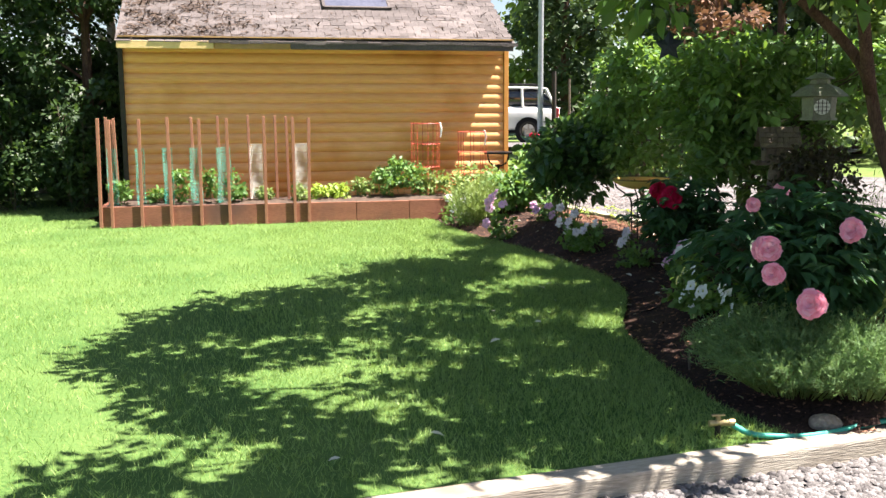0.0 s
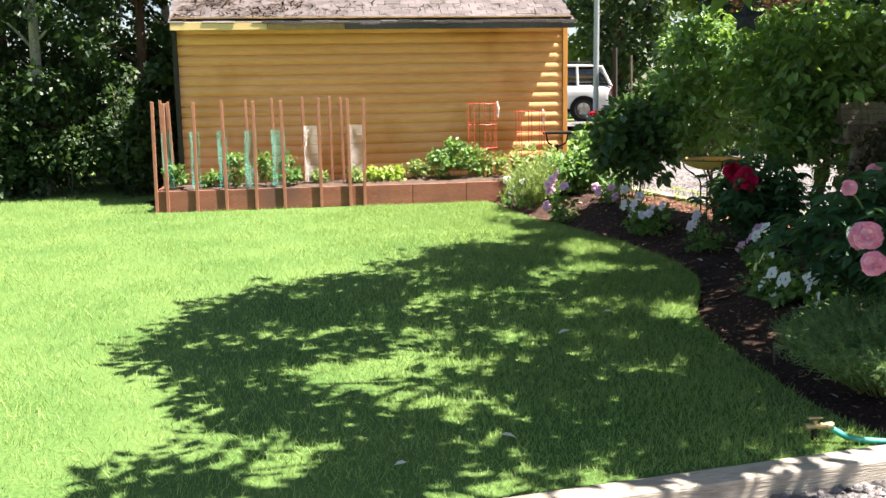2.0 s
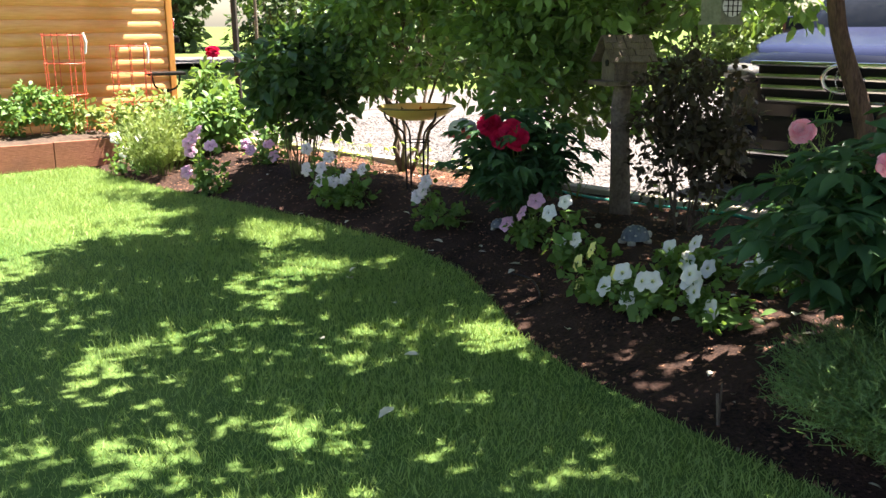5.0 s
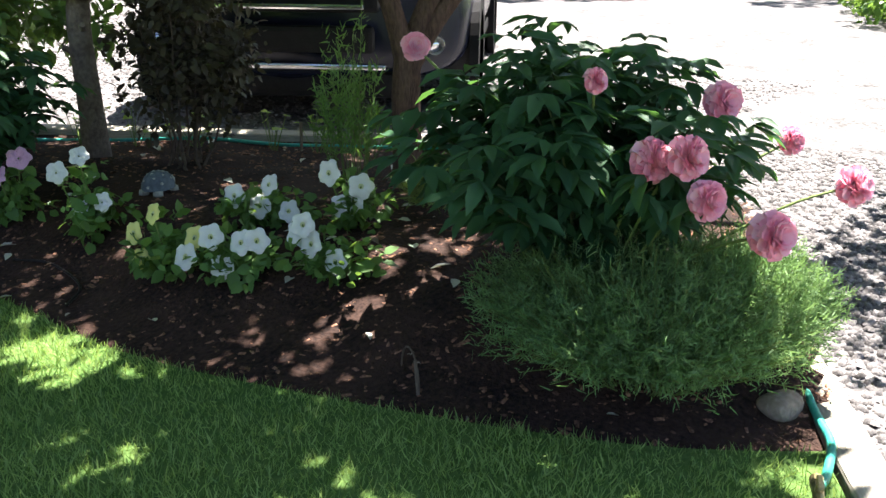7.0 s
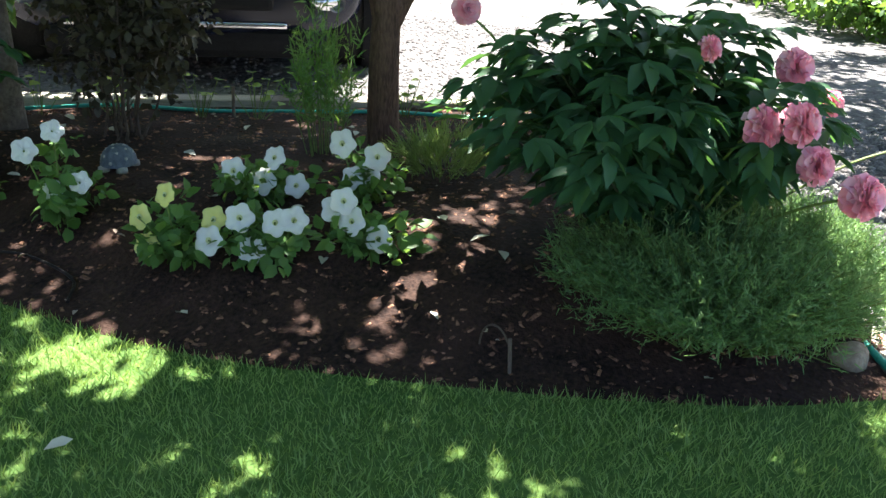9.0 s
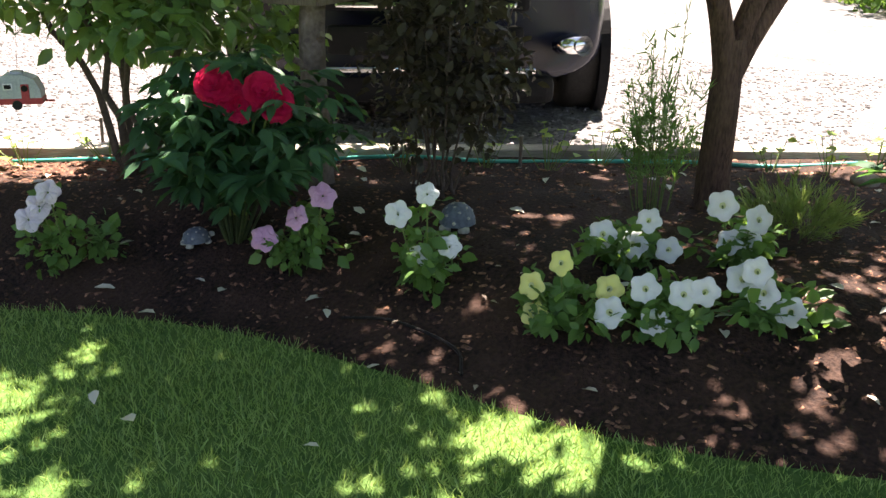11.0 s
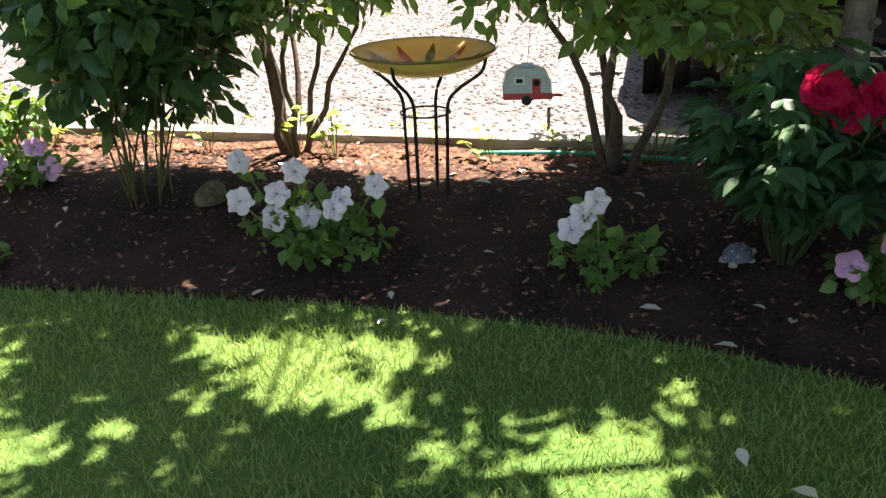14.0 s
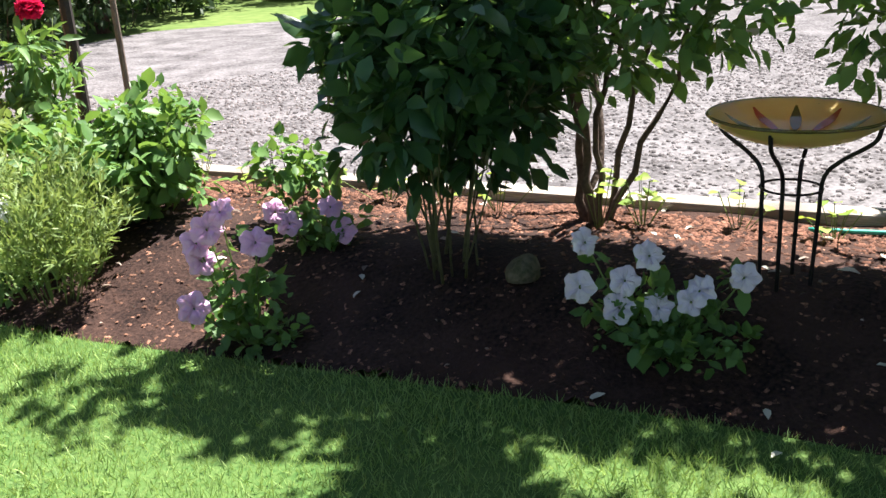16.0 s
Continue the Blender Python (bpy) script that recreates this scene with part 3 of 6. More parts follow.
def build_red_chips():
    """Drier, redder bark along the timber by the drive."""
    q = np.random.default_rng(46)
    k = 6000
    along_s, w = q.uniform(3.3, 8.2, k), np.abs(q.normal(size=k)) * 0.2 + 0.04
    x, y = DRIVE_A[0] + DRIVE_DIR[0] * along_s - 0.848 * w, DRIVE_A[1] + DRIVE_DIR[1] * along_s - 0.53 * w
    ok = inside(BED, x, y) & (w < 0.75)
    x, y = x[ok], y[ok]
    k = len(x)
    v = np.array([(-0.5, -0.5, 0), (0.5, -0.5, 0), (0.4, 0.5, 0), (-0.4, 0.5, 0), (-0.35, -0.4, 0.5), (0.35, -0.4, 0.55), (0.3, 0.35, 0.45), (-0.3, 0.4, 0.5)])
    f = np.array([(4, 5, 6), (4, 6, 7), (0, 1, 5), (0, 5, 4), (1, 2, 6), (1, 6, 5), (2, 3, 7), (2, 7, 6), (3, 0, 4), (3, 4, 7)])
    a = q.uniform(0, 2 * math.pi, k)
    along = np.stack([np.cos(a), np.sin(a), q.normal(size=k) * 0.3], 1)
    up = np.stack([q.normal(size=k) * 0.35, q.normal(size=k) * 0.35, np.ones(k)], 1)
    vv, ff = scatter((v * np.array([0.6, 1.0, 0.4]), f), np.stack([x, y, bed_z(x, y) - 0.001], 1), along, up, q.uniform(0.012, 0.034, k))
    tagged(part("red_bark_chips", mesh_of("red_bark_chips", vv, ff), M_REDCHIP), "dry reddish bark chips beside the timber", "mulch", kind="stuff")


build_red_chips()


def build_stones():
    ring = [(math.cos(w) * k, math.sin(w) * k, z) for k, z, o in ((0.5, -0.05, 0.0), (0.33, 0.34, 0.5)) for w in np.linspace(0, 2 * math.pi, 6)[:5] + o]
    v = np.array(ring) * np.array([1.0, 0.72, 0.7]) * (1 + 0.14 * r_.normal(size=(10, 1)))
    f = np.array([(i, (i + 1) % 5, 5 + i) for i in range(5)] + [((i + 1) % 5, 5 + (i + 1) % 5, 5 + i) for i in range(5)] + [(5, 6, 7), (5, 7, 8), (5, 8, 9)])
    P = []
    for n, x0, x1, y0, y1 in ((24000, 2.6, 6.2, 0.8, 4.6), (11000, 1.0, 3.4, 0.2, 2.6), (26000, 0.8, 8.5, 4.5, 14.0)):
        x, y = r_.uniform(x0, x1, n), r_.uniform(y0, y1, n)
        a = (x - NEAR_A[0]) * NEAR_DIR[1] - (y - NEAR_A[1]) * NEAR_DIR[0]
        b = (x - DRIVE_A[0]) * DRIVE_DIR[1] - (y - DRIVE_A[1]) * DRIVE_DIR[0]
        ok = (a > 0.13) | (b > 0.16)
        P.append(np.stack([x[ok], y[ok], np.full(ok.sum(), ZG + 0.002)], 1))
    P = np.concatenate(P)
    k = len(P)
    a = r_.uniform(0, 2 * math.pi, k)
    along = np.stack([np.cos(a), np.sin(a), r_.normal(size=k) * 0.2], 1)
    up = np.stack([r_.normal(size=k) * 0.25, r_.normal(size=k) * 0.25, np.ones(k)], 1)
    vv, ff = scatter((v, f), P, along, up, r_.uniform(0.016, 0.046, k))
    tagged(part("gravel_stones", mesh_of("gravel_stones", vv, ff), M_STONE), "pale grey and pinkish gravel stones", "gravel", kind="stuff")


build_stones()


# ---- shrubs and trees ----
def limbs(paths, mat_n=8):
    """Tapered limbs, joined; each path is (points, r0, r1)."""
    out = []
    for pts, r0, r1 in paths:
        c = curve_through(pts, 5)
        out.append(tube(c, np.linspace(r0, r1, len(c)), mat_n))
    return add(*out)


def shrub(name, at, label, category, stems, spread, height, clear, clump_r, n_clumps, per, leaf, shape, m_leaf, m_stem, stem_r=0.018, droop=0.25, group="", seed=1, lean=(0, 0), wide=1.0, sunny=(), more=()):
    """A many-stemmed shrub: stems fan out from the base, leaves in clumps."""
    q = np.random.default_rng(seed)
    th = thing(name, at, label, category, group)
    paths, tips = [], []
    for i in range(stems):
        a = 2 * math.pi * (i + q.uniform(-0.3, 0.3)) / stems
        s = spread * q.uniform(0.45, 0.95)
        h = height * q.uniform(0.65, 0.95)
        tight = 0.45 if spread > 0.6 and stem_r > 0.015 else 1.0
        base = np.array((0.05 * math.cos(a), 0.05 * math.sin(a), -0.02)) * q.uniform(0.6, 2.2) * tight
        base[2] = -0.02
        out = 0.48 if tight == 1.0 else 0.4
        mid = np.array((s * out * math.cos(a) + lean[0] * 0.3, s * out * math.sin(a) + lean[1] * 0.3, clear + 0.12 * (h - clear))) + q.normal(size=3) * np.array((0.05, 0.05, 0.03)) * min(1, spread * 1.6)
        tip = np.array((s * math.cos(a) + lean[0], s * math.sin(a) + lean[1], h))
        paths.append(([base, mid, tip], stem_r * q.uniform(0.7, 1.2), stem_r * 0.3))
        for k in range(3):
            f = q.uniform(0.35, 0.9)
            o = mid + (tip - mid) * f
            e = o + np.array((q.normal() * 0.2, q.normal() * 0.2, q.uniform(0.05, 0.3))) * spread
            paths.append(([o, (o + e) / 2 + q.normal(size=3) * 0.02, e], stem_r * 0.4, stem_r * 0.18))
            tips.append(e)
    for x0, x1, y0, y1, z0, z1, k in more:
        for i in range(k // 9):
            e = np.array((q.uniform(x0, x1), q.uniform(y0, y1), q.uniform(z0, z1))) - np.array(at)
            o = np.array((e[0] * 0.2, e[1] * 0.2, clear + 0.35 * (e[2] - clear)))
            paths.append(([o, (o + e) / 2 + (0, 0, 0.06), e], stem_r * 0.45, stem_r * 0.18))
    fine = []
    for pts, r0, r1 in paths:
        c = curve_through(pts, 5)
        c[1:-1] = np.array(c[1:-1]) + q.normal(size=(len(c) - 2, 3)) * stem_r * 0.6
        g = tube(c, np.linspace(r0, r1, len(c)), 7 if r0 > stem_r * 0.5 else 5)
        if r0 > stem_r * 0.5 and spread < 0.8:
            part("stem", g, m_stem, th, smooth=True)
        else:
            fine.append(g)
    part("twig_growth", add(*fine), m_stem, th, kind="stuff")
    clumps = []
    for i in range(n_clumps):
        d = unit(q.normal(size=3))
        rr = q.random() ** 0.45
        c = np.array((d[0] * spread * rr + lean[0], d[1] * spread * rr + lean[1], clear + (height - clear) * (0.5 + 0.5 * d[2] * rr)))
        r = clump_r * q.uniform(0.6, 1.3)
        clumps.append((c, (r, r, r * 0.7)))
    for x0, x1, y0, y1, z0, z1, k in more:
        for i in range(k):
            c = np.array((q.uniform(x0, x1), q.uniform(y0, y1), q.uniform(z0, z1))) - np.array(at)
            r = clump_r * q.uniform(0.6, 1.3)
            clumps.append((c, (r, r, r * 0.7)))
    if sunny:
        p = np.array([c for c, r in clumps]) + np.array(at)
        fall = p[:, :2] - (p[:, 2:] - 0.1) * np.array((SUN.x, SUN.y))
        clumps = [k for k, f in zip(clumps, fall) if min(math.hypot(f[0] - a, f[1] - b) for a, b in sunny) > 0.32]
    part("foliage", mesh_of("foliage", *foliage(clumps, per, leaf, shape, droop, wide)), m_leaf, th)
    return th


def on_bed(x, y):
    return (x, y, bz(x, y))


# sunlit mulch between the bushes and the timber
SUNNY = [tuple(DRIVE_A + DRIVE_DIR * k - np.array((0.848, 0.53)) * w) for k in np.arange(3.95, 6.9, 0.22) for w in (0.15, 0.42)]
shrub("lilac_bush", on_bed(2.26, 8.05), "tall green lilac bush with bare lower stems in mulch", "bush", 7, 0.74, 1.72, 0.42, 0.16, 210, 56, 0.062, LEAF_OVAL, M_LILAC, M_STEM, 0.019, seed=3, lean=(0.1, 0.02), wide=0.85, sunny=SUNNY, more=((1.8, 2.7, 7.4, 8.6, 1.2, 1.7, 60), (1.8, 2.55, 7.6, 8.3, 0.75, 1.25, 40)))
shrub("lilac_bush", on_bed(2.85, 6.8), "tall green lilac bush with bare lower stems in mulch", "bush", 5, 0.66, 1.7, 0.42, 0.16, 160, 50, 0.065, LEAF_OVAL, M_LILAC, M_STEM, 0.021, seed=4, lean=(0.06, 0.16), wide=0.85, sunny=SUNNY, more=((2.6, 4.3, 6.1, 7.4, 1.2, 1.68, 160), (2.5, 3.5, 6.3, 7.1, 0.62, 1.25, 50)))
shrub("dogwood_bush", on_bed(1.5, 7.95), "dense dark green leafy bush on yellowish stems", "bush", 16, 0.37, 0.96, 0.32, 0.13, 85, 48, 0.08, LEAF_OVAL, M_BUSH, M_OLIVESTEM, 0.0055, seed=5, wide=0.8, lean=(0.04, 0.04), sunny=SUNNY)
shrub("ninebark_shrub", on_bed(3.26, 5.6), "dark bronze-leaved shrub with thin stems beside log post", "shrub", 11, 0.3, 0.92, 0.08, 0.1, 130, 28, 0.036, LEAF_OVAL, M_PURPLE, M_STEM, 0.007, seed=6)


def build_tree():
    at = (3.57, 4.62, bz(3.57, 4.62))
    th = thing("garden_tree", at, "small forked garden tree with rough brown bark", "tree")
    fork = np.array((0.0, 0.0, 0.6))
    trunk = tube(curve_through([(0, 0, -0.05), (0.0, 0.01, 0.1), (-0.02, 0, 0.35), fork], 5), np.interp(np.linspace(0, 1, 16), [0, 0.2, 0.7, 1], [0.085, 0.064, 0.056, 0.05]), 12)
    part("trunk", trunk, M_BARK, th, smooth=True)
    low = np.array((-0.01, 0.0, 0.46))
    mains = [[low, (-0.05, 0.03, 0.66), (-0.14, 0.08, 0.95), (-0.25, 0.06, 1.3), (-0.6, -0.05, 1.64), (-1.2, -0.2, 2.1), (-2.0, -0.4, 2.6)],
             [low, (0.05, -0.03, 0.66), (0.16, -0.11, 0.95), (0.27, -0.22, 1.4), (0.12, 0.3, 2.1), (-0.7, 1.2, 2.6), (-1.4, 1.9, 2.9)],
             [low, (0.09, -0.06, 0.64), (0.3, -0.2, 0.95), (0.6, -0.5, 1.5), (0.6, -1.1, 2.2), (-0.2, -1.7, 2.8), (-1.1, -2.2, 3.0)],
             [(-0.2, 0.02, 1.15), (-0.45, -0.5, 1.9), (-1.0, -1.2, 2.6), (-1.7, -1.5, 2.9)],
             [(0.22, -0.2, 1.4), (0.42, 0.5, 2.0), (0.5, 1.2, 2.6)],
             [(0.6, -0.5, 1.5), (1.2, -0.4, 2.2), (1.6, -0.2, 2.8)],
             [(0.45, -0.35, 1.3), (1.2, -1.0, 2.1), (2.1, -1.6, 2.7), (3.0, -2.1, 3.0)]]
    radii = [(0.045, 0.016), (0.046, 0.014), (0.046, 0.014), (0.035, 0.012), (0.035, 0.012), (0.03, 0.01), (0.04, 0.012)]
    for p, (a, b) in zip(mains, radii):
        c = curve_through(p, 6)
        part("limb", tube(c, np.linspace(a, b, len(c)), 9), M_BARK, th, smooth=True)
    # outer boughs: where the shade falls on the lawn, traced back along the sun's rays
    falls = [(-0.45, 3.25), (-0.62, 4.42), (-0.4, 4.92), (-0.05, 5.2), (0.12, 6.2), (0.55, 6.9), (1.1, 6.75), (0.15, 2.85), (0.45, 2.45), (0.5, 1.85), (1.0, 1.75), (1.6, 2.2),
             (0.3, 4.1), (0.8, 3.6), (0.6, 5.4), (1.1, 5.9), (1.2, 4.7), (1.6, 5.2), (1.3, 3.1), (1.8, 3.7), (1.9, 4.4), (1.7, 6.3), (2.2, 6.6), (2.4, 5.4), (2.6, 4.3), (2.4, 3.2), (2.9, 5.9),
             (3.0, 3.6), (3.2, 5.0), (2.0, 7.4), (2.2, 2.6), (2.5, 3.9), (2.9, 4.6), (2.5, 4.9), (2.2, 5.0), (2.8, 5.4), (3.3, 4.3), (3.2, 5.6), (2.4, 6.2), (1.5, 6.8), (0.2, 3.6), (0.9, 4.3), (0.1, 4.7), (1.6, 2.8), (0.9, 2.9), (1.9, 3.1), (2.1, 3.8), (2.7, 3.0), (3.2, 6.6), (0.9, 5.2), (1.4, 4.1), (0.6, 3.2)]
    q = np.random.default_rng(21)
    ends = [np.array(m[i], float) for m in mains for i in range(2, len(m)) if m[i][2] > 1.4]
    paths, clumps = [], []
    for gx, gy in falls:
        h = q.uniform(2.45, 3.2)
        tip = np.array((gx + SUN.x * h - at[0], gy + SUN.y * h - at[1], h - at[2]))
        o = min(ends, key=lambda e: np.linalg.norm((e - tip) * (1, 1, 0.6)))
        mid = (o + tip) / 2 + np.array((0, 0, 0.12))
        paths.append(([o, mid, tip], 0.012, 0.004))
        for f in np.linspace(0.35, 1.0, 5):
            c = o + (tip - o) * f + q.normal(size=3) * np.array((0.12, 0.12, 0.1))
            r = q.uniform(0.16, 0.3)
            clumps.append((c, (r, r, r * 0.55)))
    gaps = [(1.4, 5.83), (1.68, 4), (1.15, 3.88), (1.71, 5.85), (0.83, 4.84), (1.42, 4.57), (1.95, 5.09), (2.03, 4.65), (2.11, 3.81), (1.39, 6.68), (1.81, 5.43), (1.21, 6.36), (2.06, 4.74), (1.06, 6.93), (1.3, 6.7), (0.61, 7.54), (1.54, 6.35), (0.7, 7.21),
            (2, 4.4), (0.3, 3.85), (0.55, 2.9), (1.1, 3.35), (0.55, 4.55), (1.05, 5.45), (0.72, 3.75), (0.2, 3.75), (0.6, 2.95), (0.55, 2.15), (1.2, 2.8), (0.95, 2.85), (0.35, 2.95), (0, 5.3), (1.35, 3.7)]
    bed_gaps = [(2.31, 3.94), (2.47, 3.95), (2.64, 3.97), (2.99, 4.05), (2.07, 4.39), (2.05, 4.51)]
    shade_on = [(-0.5, 3.2), (-0.72, 4.42), (-0.2, 5.1), (0.05, 6.2), (0.45, 6.9), (0.7, 7.3), (0.7, 7.8), (1.2, 7.45), (1.75, 7.0), (2.2, 6.6), (3.3, 6.0), (3.3, 3.6), (2.75, 2.95), (2.3, 2.3), (1.0, 1.7), (0.3, 1.75), (0.4, 2.5), (0.0, 2.85)]
    for i in range(1650):
        gx, gy = q.uniform(-0.8, 3.8), q.uniform(1.6, 7.9)
        if inside(shade_on, np.array([gx]), np.array([gy]))[0]:
            h = q.uniform(2.35, 3.3)
            r = q.uniform(0.11, 0.2)
            clumps.append((np.array((gx + SUN.x * h - at[0], gy + SUN.y * h - at[1], h - at[2])), (r, r, r * 0.5)))
    qq = np.random.default_rng(61)
    close = []
    hang = np.array((2.37, 4.42, 2.2)) - np.array(at)
    for tip in ((2.22, 3.5, 1.7), (2.08, 3.62, 1.76), (2.5, 3.7, 1.86), (2.75, 3.85, 1.88), (3.0, 4.05, 1.86), (3.2, 4.25, 1.84), (3.4, 4.4, 1.86)):
        tip = np.array(tip) - np.array(at)
        paths.append(([hang, (hang + tip) / 2 + np.array((0, 0, 0.08)), tip], 0.009, 0.003))
        for f in (0.6, 0.8, 1.0):
            close.append((hang + (tip - hang) * f + qq.normal(size=3) * 0.03, (0.13, 0.13, 0.09)))
    for i in range(200):
        gx, gy = qq.uniform(3.3, 4.3), qq.uniform(3.9, 6.0)
        h, r = qq.uniform(2.35, 3.3), qq.uniform(0.11, 0.2)
        clumps.append((np.array((gx + SUN.x * h - at[0], gy + SUN.y * h - at[1], h - at[2])), (r, r, r * 0.5)))
    for i in range(190):
        gx, gy = q.uniform(3.5, 6.6), q.uniform(1.0, 3.3)
        if math.sin(gx * 4.1) * math.sin(gy * 5.2) > -0.25:
            h, r = q.uniform(2.5, 3.1), q.uniform(0.12, 0.24)
            clumps.append((np.array((gx + SUN.x * h - at[0], gy + SUN.y * h - at[1], h - at[2])), (r, r, r * 0.5)))
    # close leaf over the shaded strip by the bed
    for gx, gy in ((1.66, 6.22), (1.53, 6.28), (0.46, 8.07), (0.58, 7.76), (0.76, 7.64), (0.84, 7.22), (0.74, 7.00), (1.70, 6.04), (1.81, 5.57), (1.74, 5.23), (1.61, 6.27), (1.54, 5.12), (1.86, 5.60), (2.14, 3.85), (2.19, 3.45), (1.65, 2.69), (2.10, 2.99), (2.10, 2.76)):
        for i in range(5):
            h, r = qq.uniform(2.4, 3.2), qq.uniform(0.1, 0.17)
            close.append((np.array((gx + qq.normal() * 0.09 + SUN.x * h - at[0], gy + qq.normal() * 0.09 + SUN.y * h - at[1], h - at[2])), (r, r, r * 0.5)))
    # broad sunny patches between the boughs
    broad = [(1.36, 5.78, 0.22), (1.52, 5.76, 0.17), (1.74, 5.82, 0.11), (1.55, 6.37, 0.08), (1.33, 6.3, 0.1), (1.02, 7.0, 0.1), (1.12, 6.81, 0.12), (1.28, 6.63, 0.11), (0.6, 7.2, 0.14), (1.12, 6.45, 0.1),
             (1.65, 5.87, 0.15), (0.56, 6.74, 0.12), (1.41, 5.92, 0.1), (2.95, 2.95, 0.14), (3.15, 3.0, 0.28), (3.5, 3.2, 0.12), (1.3, 3.6, 0.15), (0.75, 3.3, 0.14)]
    pools = [(1.21, 2.87, 0.08), (1.49, 2.7, 0.07), (0.66, 2.85, 0.07), (0.82, 2.97, 0.05), (0.8, 2.11, 0.09), (1.5, 2.06, 0.09), (1.77, 2.07, 0.07), (1.34, 1.96, 0.09), (1.61, 4.04, 0.05), (1.07, 3.81, 0.05),
             (0.72, 3.87, 0.05), (0.28, 3.91, 0.05), (0.45, 5.68, 0.05), (1.33, 5.85, 0.05), (0.39, 3.17, 0.07), (-0.28, 3.25, 0.07), (1.62, 5.7, 0.05), (1.82, 5.69, 0.05), (1.41, 5.71, 0.05),
             (1.06, 6.64, 0.05), (1.29, 6.55, 0.05), (1.89, 4.36, 0.03), (1.68, 3.97, 0.05), (1.95, 4.49, 0.03)]
    open_spots = pools + [(a, b, 0.06 if a > 1.6 and 4.3 < b < 5.6 else 0.1) for a, b in gaps] + broad + [(a, b, 0.09) for a, b in bed_gaps] + [(a, b, 0.2) for a, b in SUNNY]
    kept = []
    for c, r in clumps:
        z = c[2] + at[2]
        fx, fy = c[0] + at[0] - SUN.x * z, c[1] + at[1] - SUN.y * z
        if min(math.hypot(fx - a, (fy - b) * 1.1) - w for a, b, w in open_spots) > 0.5 * r[0]:
            kept.append((c, r))
    clumps = kept + close
    for pts, r0, r1 in paths:
        c = curve_through(pts, 5)
        part("twig", tube(c, np.linspace(r0, r1, len(c)), 6), M_BARK, th)
    part("crown", mesh_of("crown", *foliage(clumps, 30, 0.105, LEAF_LONG, 0.5, 1.5)), M_TREE, th)


build_tree()


def far_tree(name, at, label, height, spread, m_leaf, n, per, leaf, seed, trunk_r=0.12, low=0.15, group="background trees", m_trunk=None):
    q = np.random.default_rng(seed)
    th = thing(name, at, label, "tree", group)
    part("trunk", tube([(0, 0, -0.3), (0.05, 0, height * 0.4), (0, 0.1, height * 0.9)], [trunk_r, trunk_r * 0.7, trunk_r * 0.2], 9), m_trunk or M_BARK, th)
    paths, clumps = [], []
    for i in range(n):
        f = q.uniform(low, 1.0)
        a = q.uniform(0, 2 * math.pi)
        w = spread * (0.35 + 0.65 * math.sin(math.pi * min(1, 0.2 + 0.8 * (1 - f)))) * q.uniform(0.35, 1.0)
        c = np.array((w * math.cos(a), w * math.sin(a), f * height))
        if i % 4 == 0:
            paths.append(([(0.02, 0.02, f * height * 0.8), c * (0.5, 0.5, 0.95), c], trunk_r * 0.25, 0.01))
        r = spread * q.uniform(0.12, 0.3)
        clumps.append((c, (r, r, r * 0.7)))
    for pts, r0, r1 in paths:
        c = curve_through(pts, 4)
        part("branch", tube(c, np.linspace(r0, r1, len(c)), 5), m_trunk or M_BARK, th)
    part("crown", mesh_of("crown", *foliage(clumps, per, leaf, LEAF_CHEAP, 0.3, 1.3)), m_leaf, th)
    return th


def build_shade_tree():
    """The tree whose crown dapples the gravel, off the drive."""
    q = np.random.default_rng(88)
    at = np.array((10.6, -0.6, -0.1))
    th = thing("shade_tree", tuple(at), "spreading green tree beside the gravel driveway", "tree", "background trees")
    part("trunk", tube([(0, 0, -0.2), (-0.1, 0.1, 1.6), (-0.3, 0.3, 3.2), (-0.6, 0.6, 4.6)], [0.2, 0.16, 0.12, 0.05], 12), M_BARK, th, smooth=True)
    clumps = []
    for i in range(1150):
        gx, gy = q.uniform(3.7, 10.5), q.uniform(-1.0, 4.4)
        edge = 2.35 + 0.26 * (gx - 3.3) + 0.25 * math.sin(gx * 2.3)
        turn = math.atan2(gy - 1.0, gx - 7.2)
        round_off = math.hypot((gx - 7.2) / 3.8, (gy - 1.0) / 2.7) < 0.95 + 0.13 * math.sin(5 * turn + 1) + 0.08 * math.sin(9 * turn)
        if round_off and gy < edge and math.sin(gx * 2.9 + 1.3 * math.sin(gy * 2.2)) * math.sin(gy * 4.3 + gx) > -0.62:
            h, r = q.uniform(3.2, 4.6), q.uniform(0.14, 0.28)
            clumps.append((np.array((gx + SUN.x * h, gy + SUN.y * h, h)) - at, (r, r, r * 0.5)))
    for c, r in clumps[::9]:
        o = np.array((-0.25, 0.25, 2.9)) + np.array((-0.2, 0.2, 1.0)) * q.random()
        pts = curve_through([o, (o + c) / 2 + (0, 0, 0.25), c], 4)
        part("branch", tube(pts, np.linspace(0.04, 0.008, len(pts)), 6), M_BARK, th)
    part("crown", mesh_of("crown", *foliage(clumps, 30, 0.11, LEAF_LONG, 0.4, 1.5)), M_TREE, th)


build_shade_tree()

